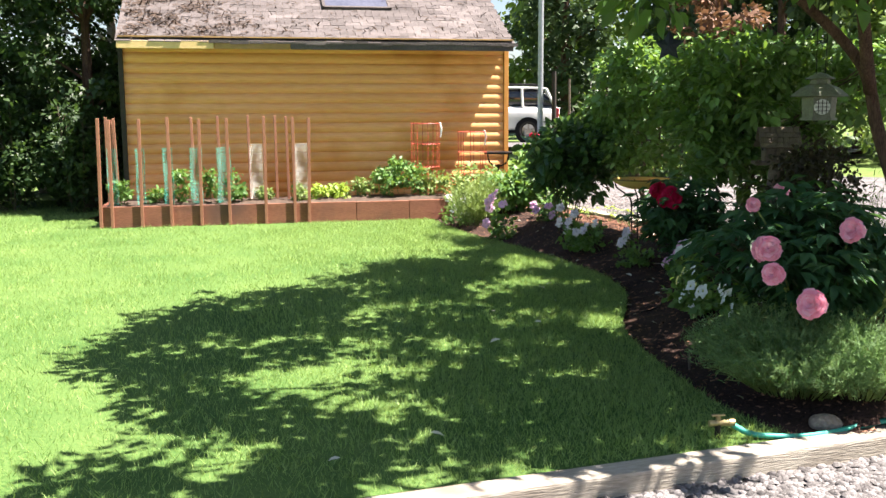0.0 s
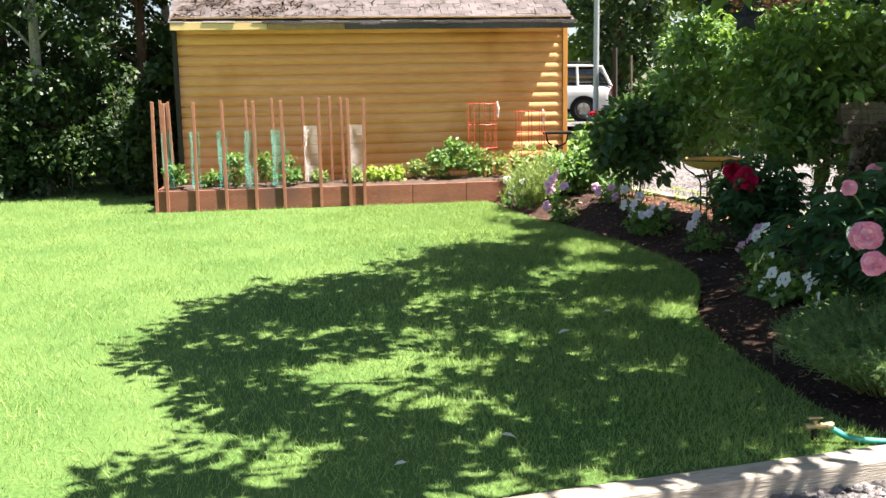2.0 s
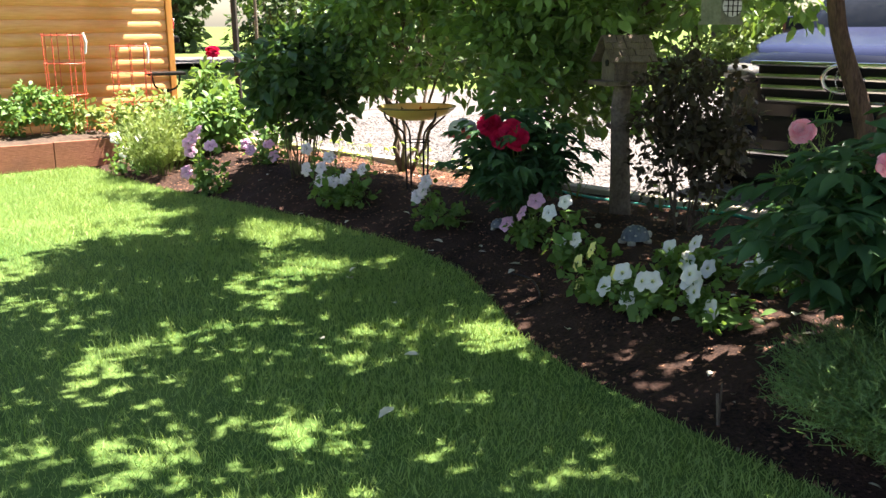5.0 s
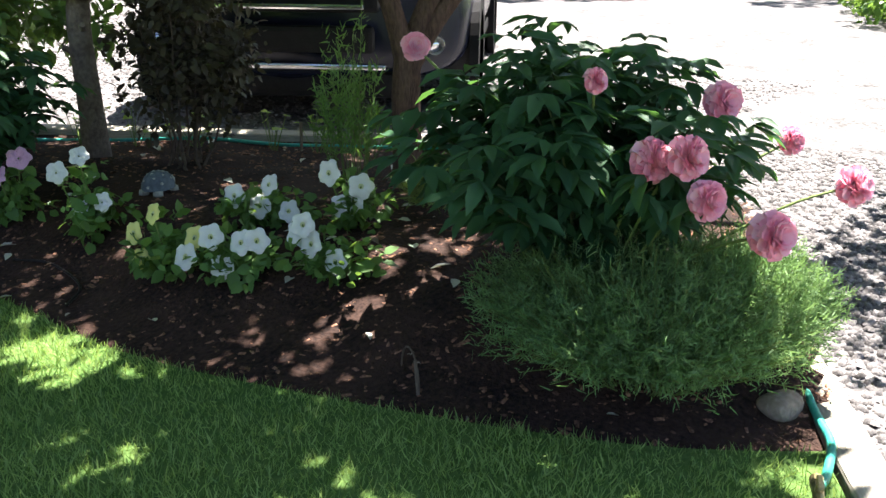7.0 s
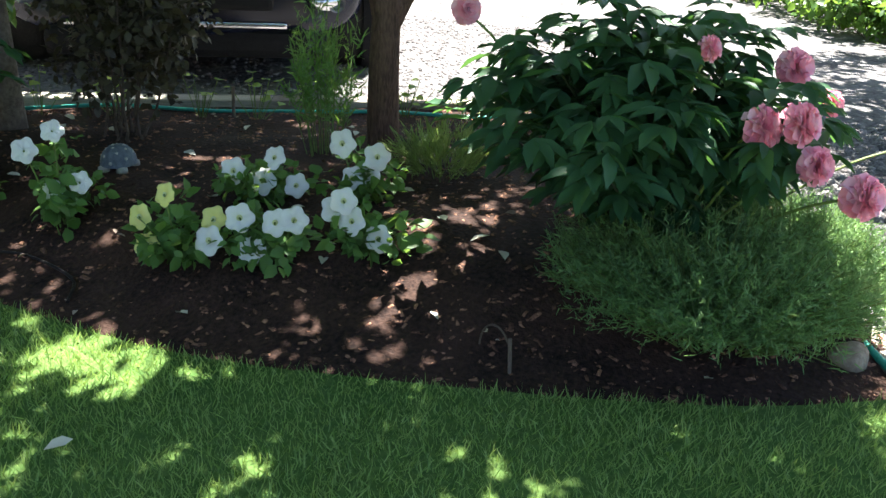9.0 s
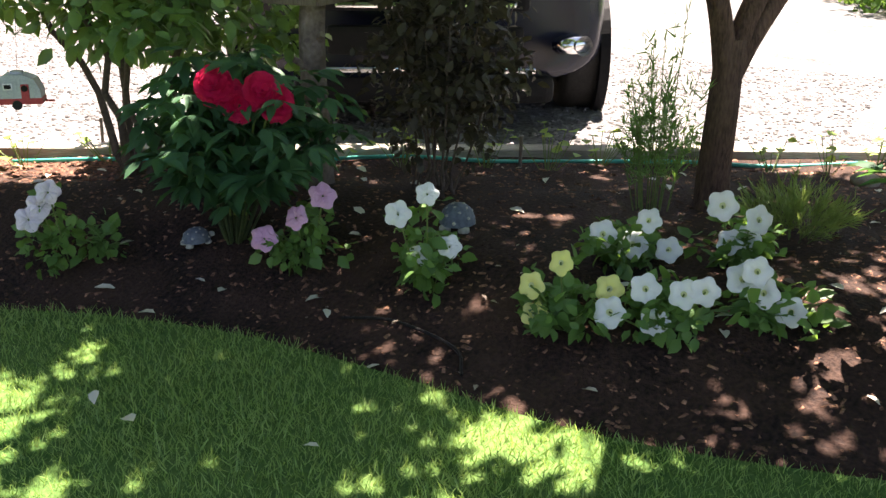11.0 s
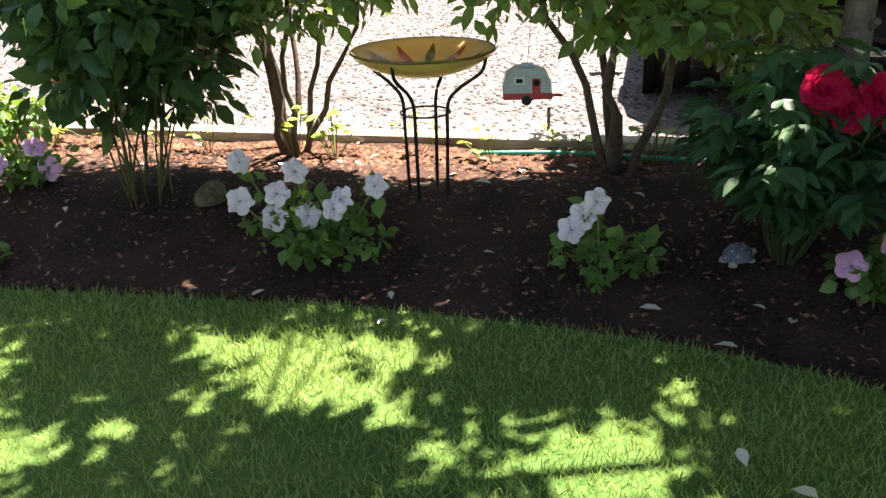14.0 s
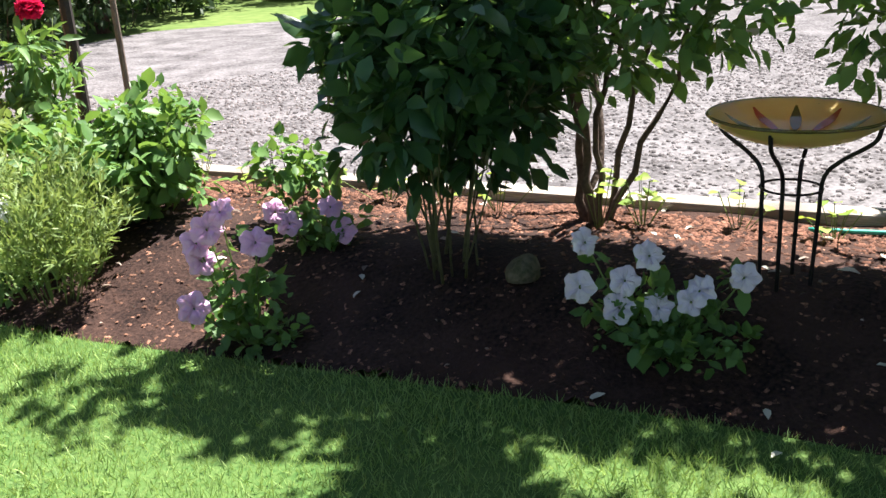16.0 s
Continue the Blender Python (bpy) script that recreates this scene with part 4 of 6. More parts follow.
# thicket beside the shed, its deep shade put into the dark leaf colour
M_BIRCH = shade("pale_birch_bark", (0.3, 0.28, 0.25), (0.6, 0.57, 0.52), 0.8, 6, 40, 0.4, stain=(0.08, 0.07, 0.06))
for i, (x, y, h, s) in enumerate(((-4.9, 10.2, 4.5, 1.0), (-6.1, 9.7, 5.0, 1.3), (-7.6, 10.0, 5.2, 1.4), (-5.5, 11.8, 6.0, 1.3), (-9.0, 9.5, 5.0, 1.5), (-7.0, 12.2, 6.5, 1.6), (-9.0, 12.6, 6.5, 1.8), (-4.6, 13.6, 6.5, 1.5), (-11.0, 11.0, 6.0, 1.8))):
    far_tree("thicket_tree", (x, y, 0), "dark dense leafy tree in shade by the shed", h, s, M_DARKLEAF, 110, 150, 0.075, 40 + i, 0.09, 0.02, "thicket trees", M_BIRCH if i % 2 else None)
# low shrubs added as dark fill where sunlit ground showed through
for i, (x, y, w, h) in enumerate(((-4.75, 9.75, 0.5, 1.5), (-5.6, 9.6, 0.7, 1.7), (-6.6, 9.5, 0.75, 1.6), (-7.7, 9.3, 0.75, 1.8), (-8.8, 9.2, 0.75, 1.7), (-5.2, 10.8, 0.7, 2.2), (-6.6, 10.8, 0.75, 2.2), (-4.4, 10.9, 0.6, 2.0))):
    shrub("thicket_shrub", (x, y, 0), "dense dark filler shrub at the shaded thicket foot", "shrub", 8, w, h, 0.02, 0.2, 80, 60, 0.07, LEAF_CHEAP, M_DARKLEAF, M_STEM, 0.008, seed=300 + i, group="thicket undergrowth")
a = far_tree("aspen_tree", (4.2, 27.0, 0.1), "tall sunlit green tree beyond the driveway", 9.0, 2.6, M_FARLEAF, 80, 60, 0.26, 60)
for x, y, s, rz in ((7.5, 25.5, 1.1, 40), (12.5, 24.0, 0.9, 100), (17, 20.0, 1.2, 160), (20, 13, 1.1, 200), (21, 6, 1.0, 260), (-7, 30, 1.2, 300), (-2.2, 44, 1.4, 20), (3.5, 42, 1.5, 77), (19, -2, 1.1, 10), (10, 33, 1.4, 33), (16, 28, 1.4, 133)):
    b = copy_thing(a, pose(x, y, 0.1, 0, 0, rz))
    b.scale = (s, s, s)
c = far_tree("conifer_tree", (2.7, 24.5, 0.1), "dark green conifer beyond the driveway", 8.0, 1.7, M_CONIFER, 110, 60, 0.2, 61, 0.16, 0.03)
for x, y, s, rz in ((5.2, 23.2, 0.9, 60), (9.8, 27.0, 1.2, 120), (14.5, 25, 1.0, 200), (-1.0, 36, 1.3, 250), (22, 17, 1.2, 290)):
    b = copy_thing(c, pose(x, y, 0.1, 0, 0, rz))
    b.scale = (s, s, s)
far_tree("rusty_tree", (3.6, 19.8, 0), "brownish dying tree beyond the driveway", 4.2, 1.0, M_RUST, 50, 50, 0.14, 62)


# ---- flowers ----
def petal_mat(name, a, b, glow):
    return leafy(name, a, b, glow, 0.55, 0.3, 0.2)


M_WHITE = petal_mat("white_petal", (0.78, 0.78, 0.8), (0.88, 0.88, 0.87), (0.78, 0.79, 0.8))
M_YELLOW = petal_mat("yellow_petal", (0.8, 0.77, 0.2), (0.9, 0.88, 0.4), (0.8, 0.75, 0.2))
M_LILACP = petal_mat("pale_lilac_petal", (0.82, 0.7, 0.82), (0.92, 0.88, 0.92), (0.8, 0.68, 0.8))
M_PINKP = petal_mat("pink_petunia_petal", (0.7, 0.3, 0.55), (0.86, 0.56, 0.76), (0.7, 0.36, 0.56))
M_MAUVE = petal_mat("mauve_petal", (0.82, 0.36, 0.66), (0.93, 0.68, 0.85), (0.84, 0.44, 0.7))
M_PINK = petal_mat("pink_peony_petal", (0.95, 0.27, 0.41), (0.98, 0.68, 0.77), (0.97, 0.5, 0.62))
M_CRIMSON = petal_mat("crimson_peony_petal", (0.42, 0.005, 0.05), (0.7, 0.02, 0.12), (0.75, 0.03, 0.12))
M_THROAT = shade("flower_throat", (0.6, 0.63, 0.34), (0.74, 0.75, 0.45), 0.7, 30, 200, 0)
M_BLUE = petal_mat("blue_petal", (0.08, 0.06, 0.4), (0.2, 0.16, 0.62), (0.2, 0.15, 0.6))


def petunia_bloom(seed, ruffle):
    """A five-lobed trumpet, facing +z."""
    q = np.random.default_rng(seed)
    n, rings = 30, [(0.0, -0.5), (0.1, -0.32), (0.2, -0.05), (0.58, 0.04), (0.86, 0.01), (1.0, -0.09)]
    ph = q.uniform(0, 6.28)
    vs = []
    for i, (r, z) in enumerate(rings):
        for k in range(n):
            w = 2 * math.pi * k / n
            lobe = 1 - 0.16 * (i / 5) ** 2 * abs(math.sin(2.5 * w)) ** 3 * 1.25
            wav = ruffle * (i / 5) ** 2 * (math.sin(10 * w + ph) * 0.5 + math.sin(7 * w + 2 * ph) * 0.5)
            vs.append((r * lobe * math.cos(w), r * lobe * math.sin(w), z + wav))
    fs = [(i * n + k, i * n + (k + 1) % n, (i + 1) * n + (k + 1) % n, (i + 1) * n + k) for i in range(5) for k in range(n)]
    return np.array(vs), fs


BLOOM = {}


def bloom_mesh(mat, ruffle, k):
    key = (mat.name, ruffle, k)
    if key not in BLOOM:
        g = petunia_bloom(k + 3, ruffle)
        if ruffle > 0.1:
            inner = petunia_bloom(k + 9, ruffle * 2.0)
            g = add(g, (inner[0] * (0.7, 0.7, 0.9) + (0, 0, 0.07), inner[1]))
        me = mesh_of("flower", *g, smooth=True)
        me.materials.append(mat)
        me.materials.append(M_THROAT)
        idx = np.zeros(len(me.polygons), dtype=np.int32)
        idx[:60] = 1
        me.polygons.foreach_set("material_index", idx)
        BLOOM[key] = me
    return BLOOM[key]


def facing(d):
    return Vector(d).to_track_quat("Z", "Y").to_matrix().to_4x4()


def petunia(x, y, blooms, mat, label, r=0.14, h=0.2, size=0.04, ruffle=0.1, leaves=40, seed=1, look_at=(0.4, 4.0)):
    """A petunia plant: leafy mound, each flower a part; blooms are world places."""
    z = bz(x, y)
    front = np.array((look_at[0] - x, look_at[1] - y, 0.0))
    front = front / np.linalg.norm(front) * 0.035 + (0, 0, 0.015)
    blooms = [tuple(np.array(b) + front) for b in blooms]
    th = thing("petunia", (x, y, z), label, "flower", "bedding petunias")
    q = np.random.default_rng(seed)
    clumps = []
    for i in range(leaves // 3):
        a, rr = q.uniform(0, 6.28), r * math.sqrt(q.random())
        clumps.append((np.array((rr * math.cos(a), rr * math.sin(a), 0.03 + (0.75 * h - 0.04) * q.random() * (1 - 0.5 * rr / r))), (0.04, 0.04, 0.035)))
    for bx, by, bzz in blooms:
        p = np.array((bx - x, by - y, max(0.06, bzz - z)))
        for f in (0.3, 0.55):
            clumps.append((p * f + q.normal(size=3) * 0.012, (0.035, 0.035, 0.03)))
        clumps.append((p * 0.85 - front * 1.6 + q.normal(size=3) * 0.012, (0.04, 0.04, 0.035)))
    part("foliage", mesh_of("foliage", *foliage(clumps, 11, 0.04, LEAF_OVAL, 0.05, 1.15)), M_PETLEAF, th, "soft green petunia leaves", kind="stuff")
    for i, (bx, by, bzz) in enumerate(blooms):
        p = Vector((bx - x, by - y, max(0.05, bzz - z)))
        c = curve_through([(p.x * 0.25, p.y * 0.25, 0.0), (p.x * 0.7, p.y * 0.7, p.z * 0.6), tuple(p)], 4)
        part("stalk", tube(c, 0.0028, 5), M_GREENSTEM, th)
        d = Vector((look_at[0] - bx, look_at[1] - by, 0)).normalized()
        d = d * q.uniform(0.7, 1.1) + Vector((q.normal() * 0.3, q.normal() * 0.3, q.uniform(0.3, 0.7)))
        ob = part("flower", bloom_mesh(mat, ruffle, i % 3), mat, th)
        s = size * q.uniform(0.9, 1.08)
        ob.matrix_local = Matrix.Translation(p) @ facing(d) @ Matrix.Diagonal((s, s, s, 1))
    return th


petunia(2.49, 4.73, [(2.46, 4.74, 0.27), (2.43, 4.81, 0.20), (2.44, 4.80, 0.11), (2.52, 4.62, 0.20)], M_YELLOW, "pale yellow petunia plant in dark mulch", 0.13, 0.2, 0.042, 0.1, seed=2)
petunia(2.55, 4.47, [(2.50, 4.51, 0.23), (2.54, 4.42, 0.22), (2.56, 4.37, 0.23), (2.51, 4.48, 0.12), (2.46, 4.59, 0.16)], M_WHITE, "white petunia plant in dark mulch", 0.14, 0.2, 0.043, 0.1, seed=3)
petunia(2.86, 4.7, [(2.80, 4.75, 0.25), (2.85, 4.63, 0.30), (2.88, 4.57, 0.21), (2.84, 4.67, 0.22)], M_WHITE, "white petunia plant in dark mulch", 0.13, 0.19, 0.046, 0.1, seed=4)
petunia(2.71, 4.22, [(2.65, 4.26, 0.28), (2.66, 4.24, 0.22), (2.69, 4.17, 0.17), (2.68, 4.3, 0.24)], M_WHITE, "white petunia plant in dark mulch", 0.14, 0.2, 0.045, 0.1, seed=5)
petunia(3.0, 4.4, [(2.99, 4.37, 0.25), (3.00, 4.34, 0.31), (2.95, 4.44, 0.35), (2.96, 4.41, 0.24)], M_WHITE, "white petunia plant in dark mulch", 0.13, 0.24, 0.045, 0.1, seed=6)
petunia(2.52, 5.2, [(2.50, 5.19, 0.38), (2.45, 5.26, 0.32), (2.53, 5.13, 0.22), (2.49, 5.21, 0.19)], M_WHITE, "tall pale lilac-white petunia plant in mulch", 0.11, 0.3, 0.04, 0.12, seed=7)
petunia(2.47, 5.62, [(2.38, 5.72, 0.18), (2.43, 5.63, 0.25), (2.48, 5.56, 0.32)], M_PINKP, "pink ruffled petunia plant in dark mulch", 0.12, 0.22, 0.046, 0.16, seed=8)
petunia(2.15, 6.36, [(2.09, 6.36, 0.30), (2.05, 6.42, 0.21), (2.08, 6.4, 0.25)], M_LILACP, "pale lilac ruffled petunia plant in mulch", 0.14, 0.2, 0.045, 0.36, seed=9)
petunia(1.7, 7.18, [(1.51, 7.30, 0.38), (1.50, 7.31, 0.25), (1.64, 7.19, 0.34), (1.66, 7.17, 0.19), (1.74, 7.10, 0.24), (1.82, 7.02, 0.28), (1.59, 7.23, 0.27), (1.58, 7.24, 0.19), (1.72, 7.11, 0.21)], M_LILACP, "large ruffled white and lilac petunia clump", 0.22, 0.26, 0.046, 0.36, 70, seed=10, look_at=(-0.2, 5.2))
petunia(0.86, 8.1, [(0.80, 8.12, 0.43), (0.73, 8.16, 0.34), (0.74, 8.16, 0.28), (0.70, 8.18, 0.13), (0.88, 8.07, 0.33), (0.76, 8.14, 0.38)], M_MAUVE, "mauve ruffled petunia plant at the lawn edge", 0.16, 0.32, 0.052, 0.26, 60, seed=11, look_at=(-0.2, 5.2))
petunia(1.25, 8.42, [(1.13, 8.48, 0.28), (1.29, 8.37, 0.29), (1.32, 8.35, 0.2), (1.16, 8.44, 0.24)], M_MAUVE, "mauve ruffled petunia plant in reddish mulch", 0.15, 0.22, 0.052, 0.26, seed=12, look_at=(-0.2, 5.2))
petunia(0.3, 9.2, [(0.10, 9.25, 0.27), (0.27, 9.14, 0.13), (0.28, 9.19, 0.26), (0.42, 9.15, 0.22), (0.52, 9.12, 0.19), (0.2, 9.2, 0.2), (0.36, 9.16, 0.3), (0.16, 9.17, 0.16)], M_WHITE, "white petunia clump beside the raised planter", 0.26, 0.24, 0.052, 0.12, 70, seed=13)


def peony_bloom(seed):
    """A full double bloom: cupped petals packed in rings, facing +z, unit radius."""
    q = np.random.default_rng(seed)
    cup = []
    for v in np.linspace(0, 1, 4):
        for u in np.linspace(-1, 1, 5):
            w = 0.5 * math.sin(math.pi * (0.12 + 0.68 * v)) ** 0.6
            cup.append((u * w, v, 0.22 * (u * u) - 0.34 * v * v + (0.06 * math.sin(5 * u) if v == 1 else 0)))
    cup = np.array(cup)
    quad = np.array([(r * 5 + c, r * 5 + c + 1, (r + 1) * 5 + c + 1, (r + 1) * 5 + c) for r in range(3) for c in range(4)])
    tri = np.concatenate([quad[:, [0, 1, 2]], quad[:, [0, 2, 3]]])
    P, A, U, S = [], [], [], []
    for ring, (k, el, s) in enumerate(((9, -28, 0.92), (10, -5, 1.0), (11, 18, 1.0), (12, 36, 0.97), (12, 52, 0.95), (10, 66, 0.92), (8, 78, 0.88), (5, 87, 0.85))):
        for i in range(k):
            a = 2 * math.pi * (i + 0.5 * (ring % 2) + q.uniform(-0.2, 0.2)) / k
            e = radians(el + q.uniform(-8, 8))
            d = np.array((math.cos(a) * math.cos(e), math.sin(a) * math.cos(e), math.sin(e)))
            A.append(d)
            U.append(np.array((-math.cos(a) * math.sin(e), -math.sin(a) * math.sin(e), math.cos(e))) + q.normal(size=3) * 0.15)
            P.append(d * 0.08)
            S.append(s * q.uniform(0.85, 1.08))
    return scatter((cup, tri), np.array(P), np.array(A), np.array(U), np.array(S))


PEONY_MESH = [mesh_of("bloom", *peony_bloom(k), smooth=True) for k in (1, 2, 3)]
PEONY_RED = [mesh_of("bloom", *peony_bloom(k), smooth=True) for k in (4, 5)]
for me in PEONY_MESH:
    me.materials.append(M_PINK)
for me in PEONY_RED:
    me.materials.append(M_CRIMSON)


def peony(x, y, blooms, meshes, mat, label, spread, top, n_stems, bloom_r, seed, leaf=0.12, lean=(0, 0), away=(0.6, 3.0), sizes=()):
    """A peony: arching stems, fingers of long leaves, each bloom a part."""
    z = bz(x, y)
    q = np.random.default_rng(seed)
    th = thing("peony_bush", (x, y, z), label, "flower bush")
    P, A, U, S = [], [], [], []
    paths = []
    for i in range(n_stems):
        a = 2.4 * i + q.uniform(-0.3, 0.3)
        rr = spread * math.sqrt((i + 0.5) / n_stems)
        h = (top - z) * (1 - 0.42 * (rr / spread) ** 2) * q.uniform(0.85, 1.05)
        tip = np.array((rr * math.cos(a) + lean[0], rr * math.sin(a) + lean[1], h))
        mid = tip * np.array((0.45, 0.45, 0.6))
        c = curve_through([(0.1 * tip[0], 0.1 * tip[1], -0.02), mid, tip], 5)
        paths.append((c[::3], 0.005, 0.003))
        for k in range(4, len(c)):
            for side in range(3):
                w = q.uniform(0, 6.28)
                d = np.array((math.cos(w), math.sin(w), q.uniform(-0.1, 0.5)))
                o = c[k] + d * 0.05
                # a leaf of three to five fingers
                for finger in (-0.75, 0, 0.75):
                    cs, sn = math.cos(finger), math.sin(finger)
                    P.append(o)
                    A.append(np.array((d[0] * cs - d[1] * sn, d[0] * sn + d[1] * cs, d[2] - 0.45)))
                    U.append(np.array((q.normal() * 0.25, q.normal() * 0.25, 1)))
                    S.append(leaf * q.uniform(0.65, 1.15))
    part("foliage", mesh_of("foliage", *scatter(LEAF_LONG, np.array(P), np.array(A), np.array(U), np.array(S), 1.25), smooth=True), M_PEONY, th, "dark glossy divided leaves", kind="stuff")
    for p, r0, r1 in paths:
        part("stem", tube(p, np.linspace(r0, r1, len(p)), 5), M_DARKSTEM, th)
    for i, (bx, by, bzz) in enumerate(blooms):
        p = Vector((bx - x, by - y, bzz - z))
        c = curve_through([(p.x * 0.3, p.y * 0.3, 0.1), (p.x * 0.75, p.y * 0.75, p.z * 0.8), tuple(p)], 5)
        part("stem", tube(c, 0.004, 5), M_GREENSTEM, th)
        d = Vector((away[0] - bx, away[1] - by, 0)).normalized() * q.uniform(0.8, 1.1) + Vector((q.normal() * 0.2, q.normal() * 0.2, 0.3))
        ob = part("bloom", meshes[i % len(meshes)], mat, th)
        s = bloom_r * (sizes[i] if sizes else q.uniform(0.88, 1.1))
        ob.matrix_local = Matrix.Translation(p) @ facing(d) @ Matrix.Diagonal((s, s, s, 1))
    return th


peony(2.98, 3.5, [(2.694, 3.191, 0.643), (2.705, 3.11, 0.659), (2.722, 3.06, 0.564), (2.851, 2.945, 0.471), (3.175, 2.86, 0.535), (3.303, 3.064, 0.6), (3.025, 3.161, 0.734), (2.66, 3.329, 0.814), (2.86, 4.016, 0.817)],
      PEONY_MESH, M_PINK, "large peony bush with pink double blooms in mulch", 0.48, 0.9, 64, 0.047, 31, 0.1, lean=(-0.08, 0.03), away=(1.6, 0.0), sizes=(1, 1, 0.9, 1.1, 1, 0.75, 0.95, 0.6, 0.8))
peony(2.5, 5.96, [(2.29, 5.80, 0.67), (2.33, 5.75, 0.61), (2.37, 5.69, 0.65), (2.39, 5.66, 0.62), (2.33, 5.78, 0.64)], PEONY_RED, M_CRIMSON, "dark green peony bush with crimson blooms", 0.37, 0.76, 34, 0.05, 33, 0.1, (-0.04, -0.09))


def tufts(name, at, label, category, n, r, h, mat, leaf, seed, shape=LEAF_THIN, wide=1.0, fan=0.7, group="", stems=True):
    """A mound of fine upright sprigs."""
    q = np.random.default_rng(seed)
    th = thing(name, at, label, category, group)
    P, A, U, S, paths = [], [], [], [], []
    for i in range(n):
        a, rr = q.uniform(0, 6.28), math.sqrt(q.random())
        base = np.array((math.cos(a), math.sin(a), 0)) * rr * r * 0.45
        tip = np.array((math.cos(a) * rr * r, math.sin(a) * rr * r, h * (1 - 0.45 * rr * rr) * q.uniform(0.55, 1.25)))
        if i % 3 == 0 and stems:
            paths.append(tube([base, (base + tip) / 2 + (0, 0, h * 0.08), tip], [0.0022, 0.0018, 0.001], 4, False))
        for f in np.linspace(0.25, 1.0, 9):
            p = base + (tip - base) * f + (0, 0, h * 0.12 * math.sin(math.pi * f))
            for k in range(3):
                P.append(p + q.normal(size=3) * 0.006)
                d = (tip - base) / (np.linalg.norm(tip - base) + 1e-6) + q.normal(size=3) * fan
                A.append(d)
                U.append(q.normal(size=3) + (0, 0, 0.5))
                S.append(leaf * q.uniform(0.6, 1.3))
    part("foliage", mesh_of("foliage", *scatter(shape, np.array(P), np.array(A), np.array(U), np.array(S), wide)), mat, th, kind="stuff")
    if paths:
        part("stem_growth", add(*paths), M_GREENSTEM, th, kind="stuff")
    return th


tufts("santolina_shrub", (2.86, 3.25, bz(2.86, 3.25)), "low feathery grey-green shrub at the bed corner", "shrub", 2100, 0.47, 0.3, M_FEATHER, 0.026, 51, wide=1.1, fan=0.9)
tufts("santolina_shrub", (3.06, 3.07, bz(3.06, 3.07)), "low feathery sunlit green shrub against the timber", "shrub", 900, 0.27, 0.26, M_FEATHER, 0.026, 52, wide=1.1, fan=0.9)
tufts("feathery_perennial", (0.45, 8.9, bz(0.45, 8.9)), "pale green ferny perennial clump in sunlight", "plant", 170, 0.34, 0.46, M_PALE, 0.05, 53, wide=1.6)
tufts("blue_flax_plant", (3.43, 4.8, bz(3.43, 4.8)), "tall wispy plant with tiny blue flowers by the tree", "plant", 60, 0.16, 0.62, M_PETLEAF, 0.04, 54, wide=1.4)
tufts("grass_tuft", (3.4, 4.3, bz(3.4, 4.3)), "thin low green grass tuft under the tree", "plant", 60, 0.2, 0.16, M_PALE, 0.05, 55, LEAF_THIN, 0.6, 0.3)
shrub("columbine_plant", on_bed(0.92, 9.3), "rounded sunlit green columbine plant", "plant", 8, 0.36, 0.5, 0.05, 0.1, 60, 34, 0.06, LEAF_OVAL, M_PETLEAF, M_GREENSTEM, 0.004, seed=7)
shrub("leafy_perennial", on_bed(0.82, 10.56), "tall leafy perennial with a dark red bud", "plant", 7, 0.2, 0.85, 0.1, 0.08, 26, 20, 0.1, LEAF_LONG, M_PETLEAF, M_GREENSTEM, 0.005, seed=8)
shrub("leafy_perennial", on_bed(1.3, 8.7), "small leafy reddish-stemmed perennial in mulch", "plant", 5, 0.14, 0.36, 0.05, 0.06, 16, 18, 0.05, LEAF_OVAL, M_PETLEAF, M_STEM, 0.004, seed=9)
ob = part("bloom", PEONY_RED[0], M_CRIMSON)
ob.name = "red_flower"
ob.matrix_world = pose(0.86, 10.6, 0.91) @ Matrix.Diagonal((0.062, 0.062, 0.062, 1))
tagged(ob, "single crimson bloom on a tall stalk", "flower")
solo("flower_stalk", tube([(0, 0, 0), (0.02, 0.01, 0.5), (0.04, 0.02, 0.82)], 0.004, 5), M_GREENSTEM, "slim green flower stalk", "stalk", (0.82, 10.58, bz(0.82, 10.58)))

# lime seedlings along the drive timber
q = np.random.default_rng(77)
for i in range(22):
    s = 0.25 + i * 0.31 + q.uniform(-0.1, 0.1)
    p = DRIVE_A + DRIVE_DIR * s - np.array((0.848, 0.53)) * q.uniform(0.12, 0.3)
    z = bz(*p)
    k = int(q.integers(7, 14))
    h = q.uniform(0.1, 0.24)
    P = np.stack([q.normal(size=k) * 0.06, q.normal(size=k) * 0.06, h * q.uniform(0.4, 1.0, k)], 1)
    A = np.stack([q.normal(size=k), q.normal(size=k), np.zeros(k)], 1)
    U = np.stack([q.normal(size=k) * 0.3, q.normal(size=k) * 0.3, np.ones(k)], 1)
    th = thing("nasturtium_seedling", (*p, z), "bright lime round-leaved seedling beside timber", "plant", "seedlings along the timber")
    part("foliage", mesh_of("foliage", *scatter(LEAF_OVAL, P, A, U, q.uniform(0.035, 0.06, k), 1.5)), M_LIME, th, kind="stuff")
    part("stem_growth", add(*[tube([(c[0] * 0.2, c[1] * 0.2, -0.01), tuple(c)], 0.002, 4, False) for c in P]), M_GREENSTEM, th, kind="stuff")

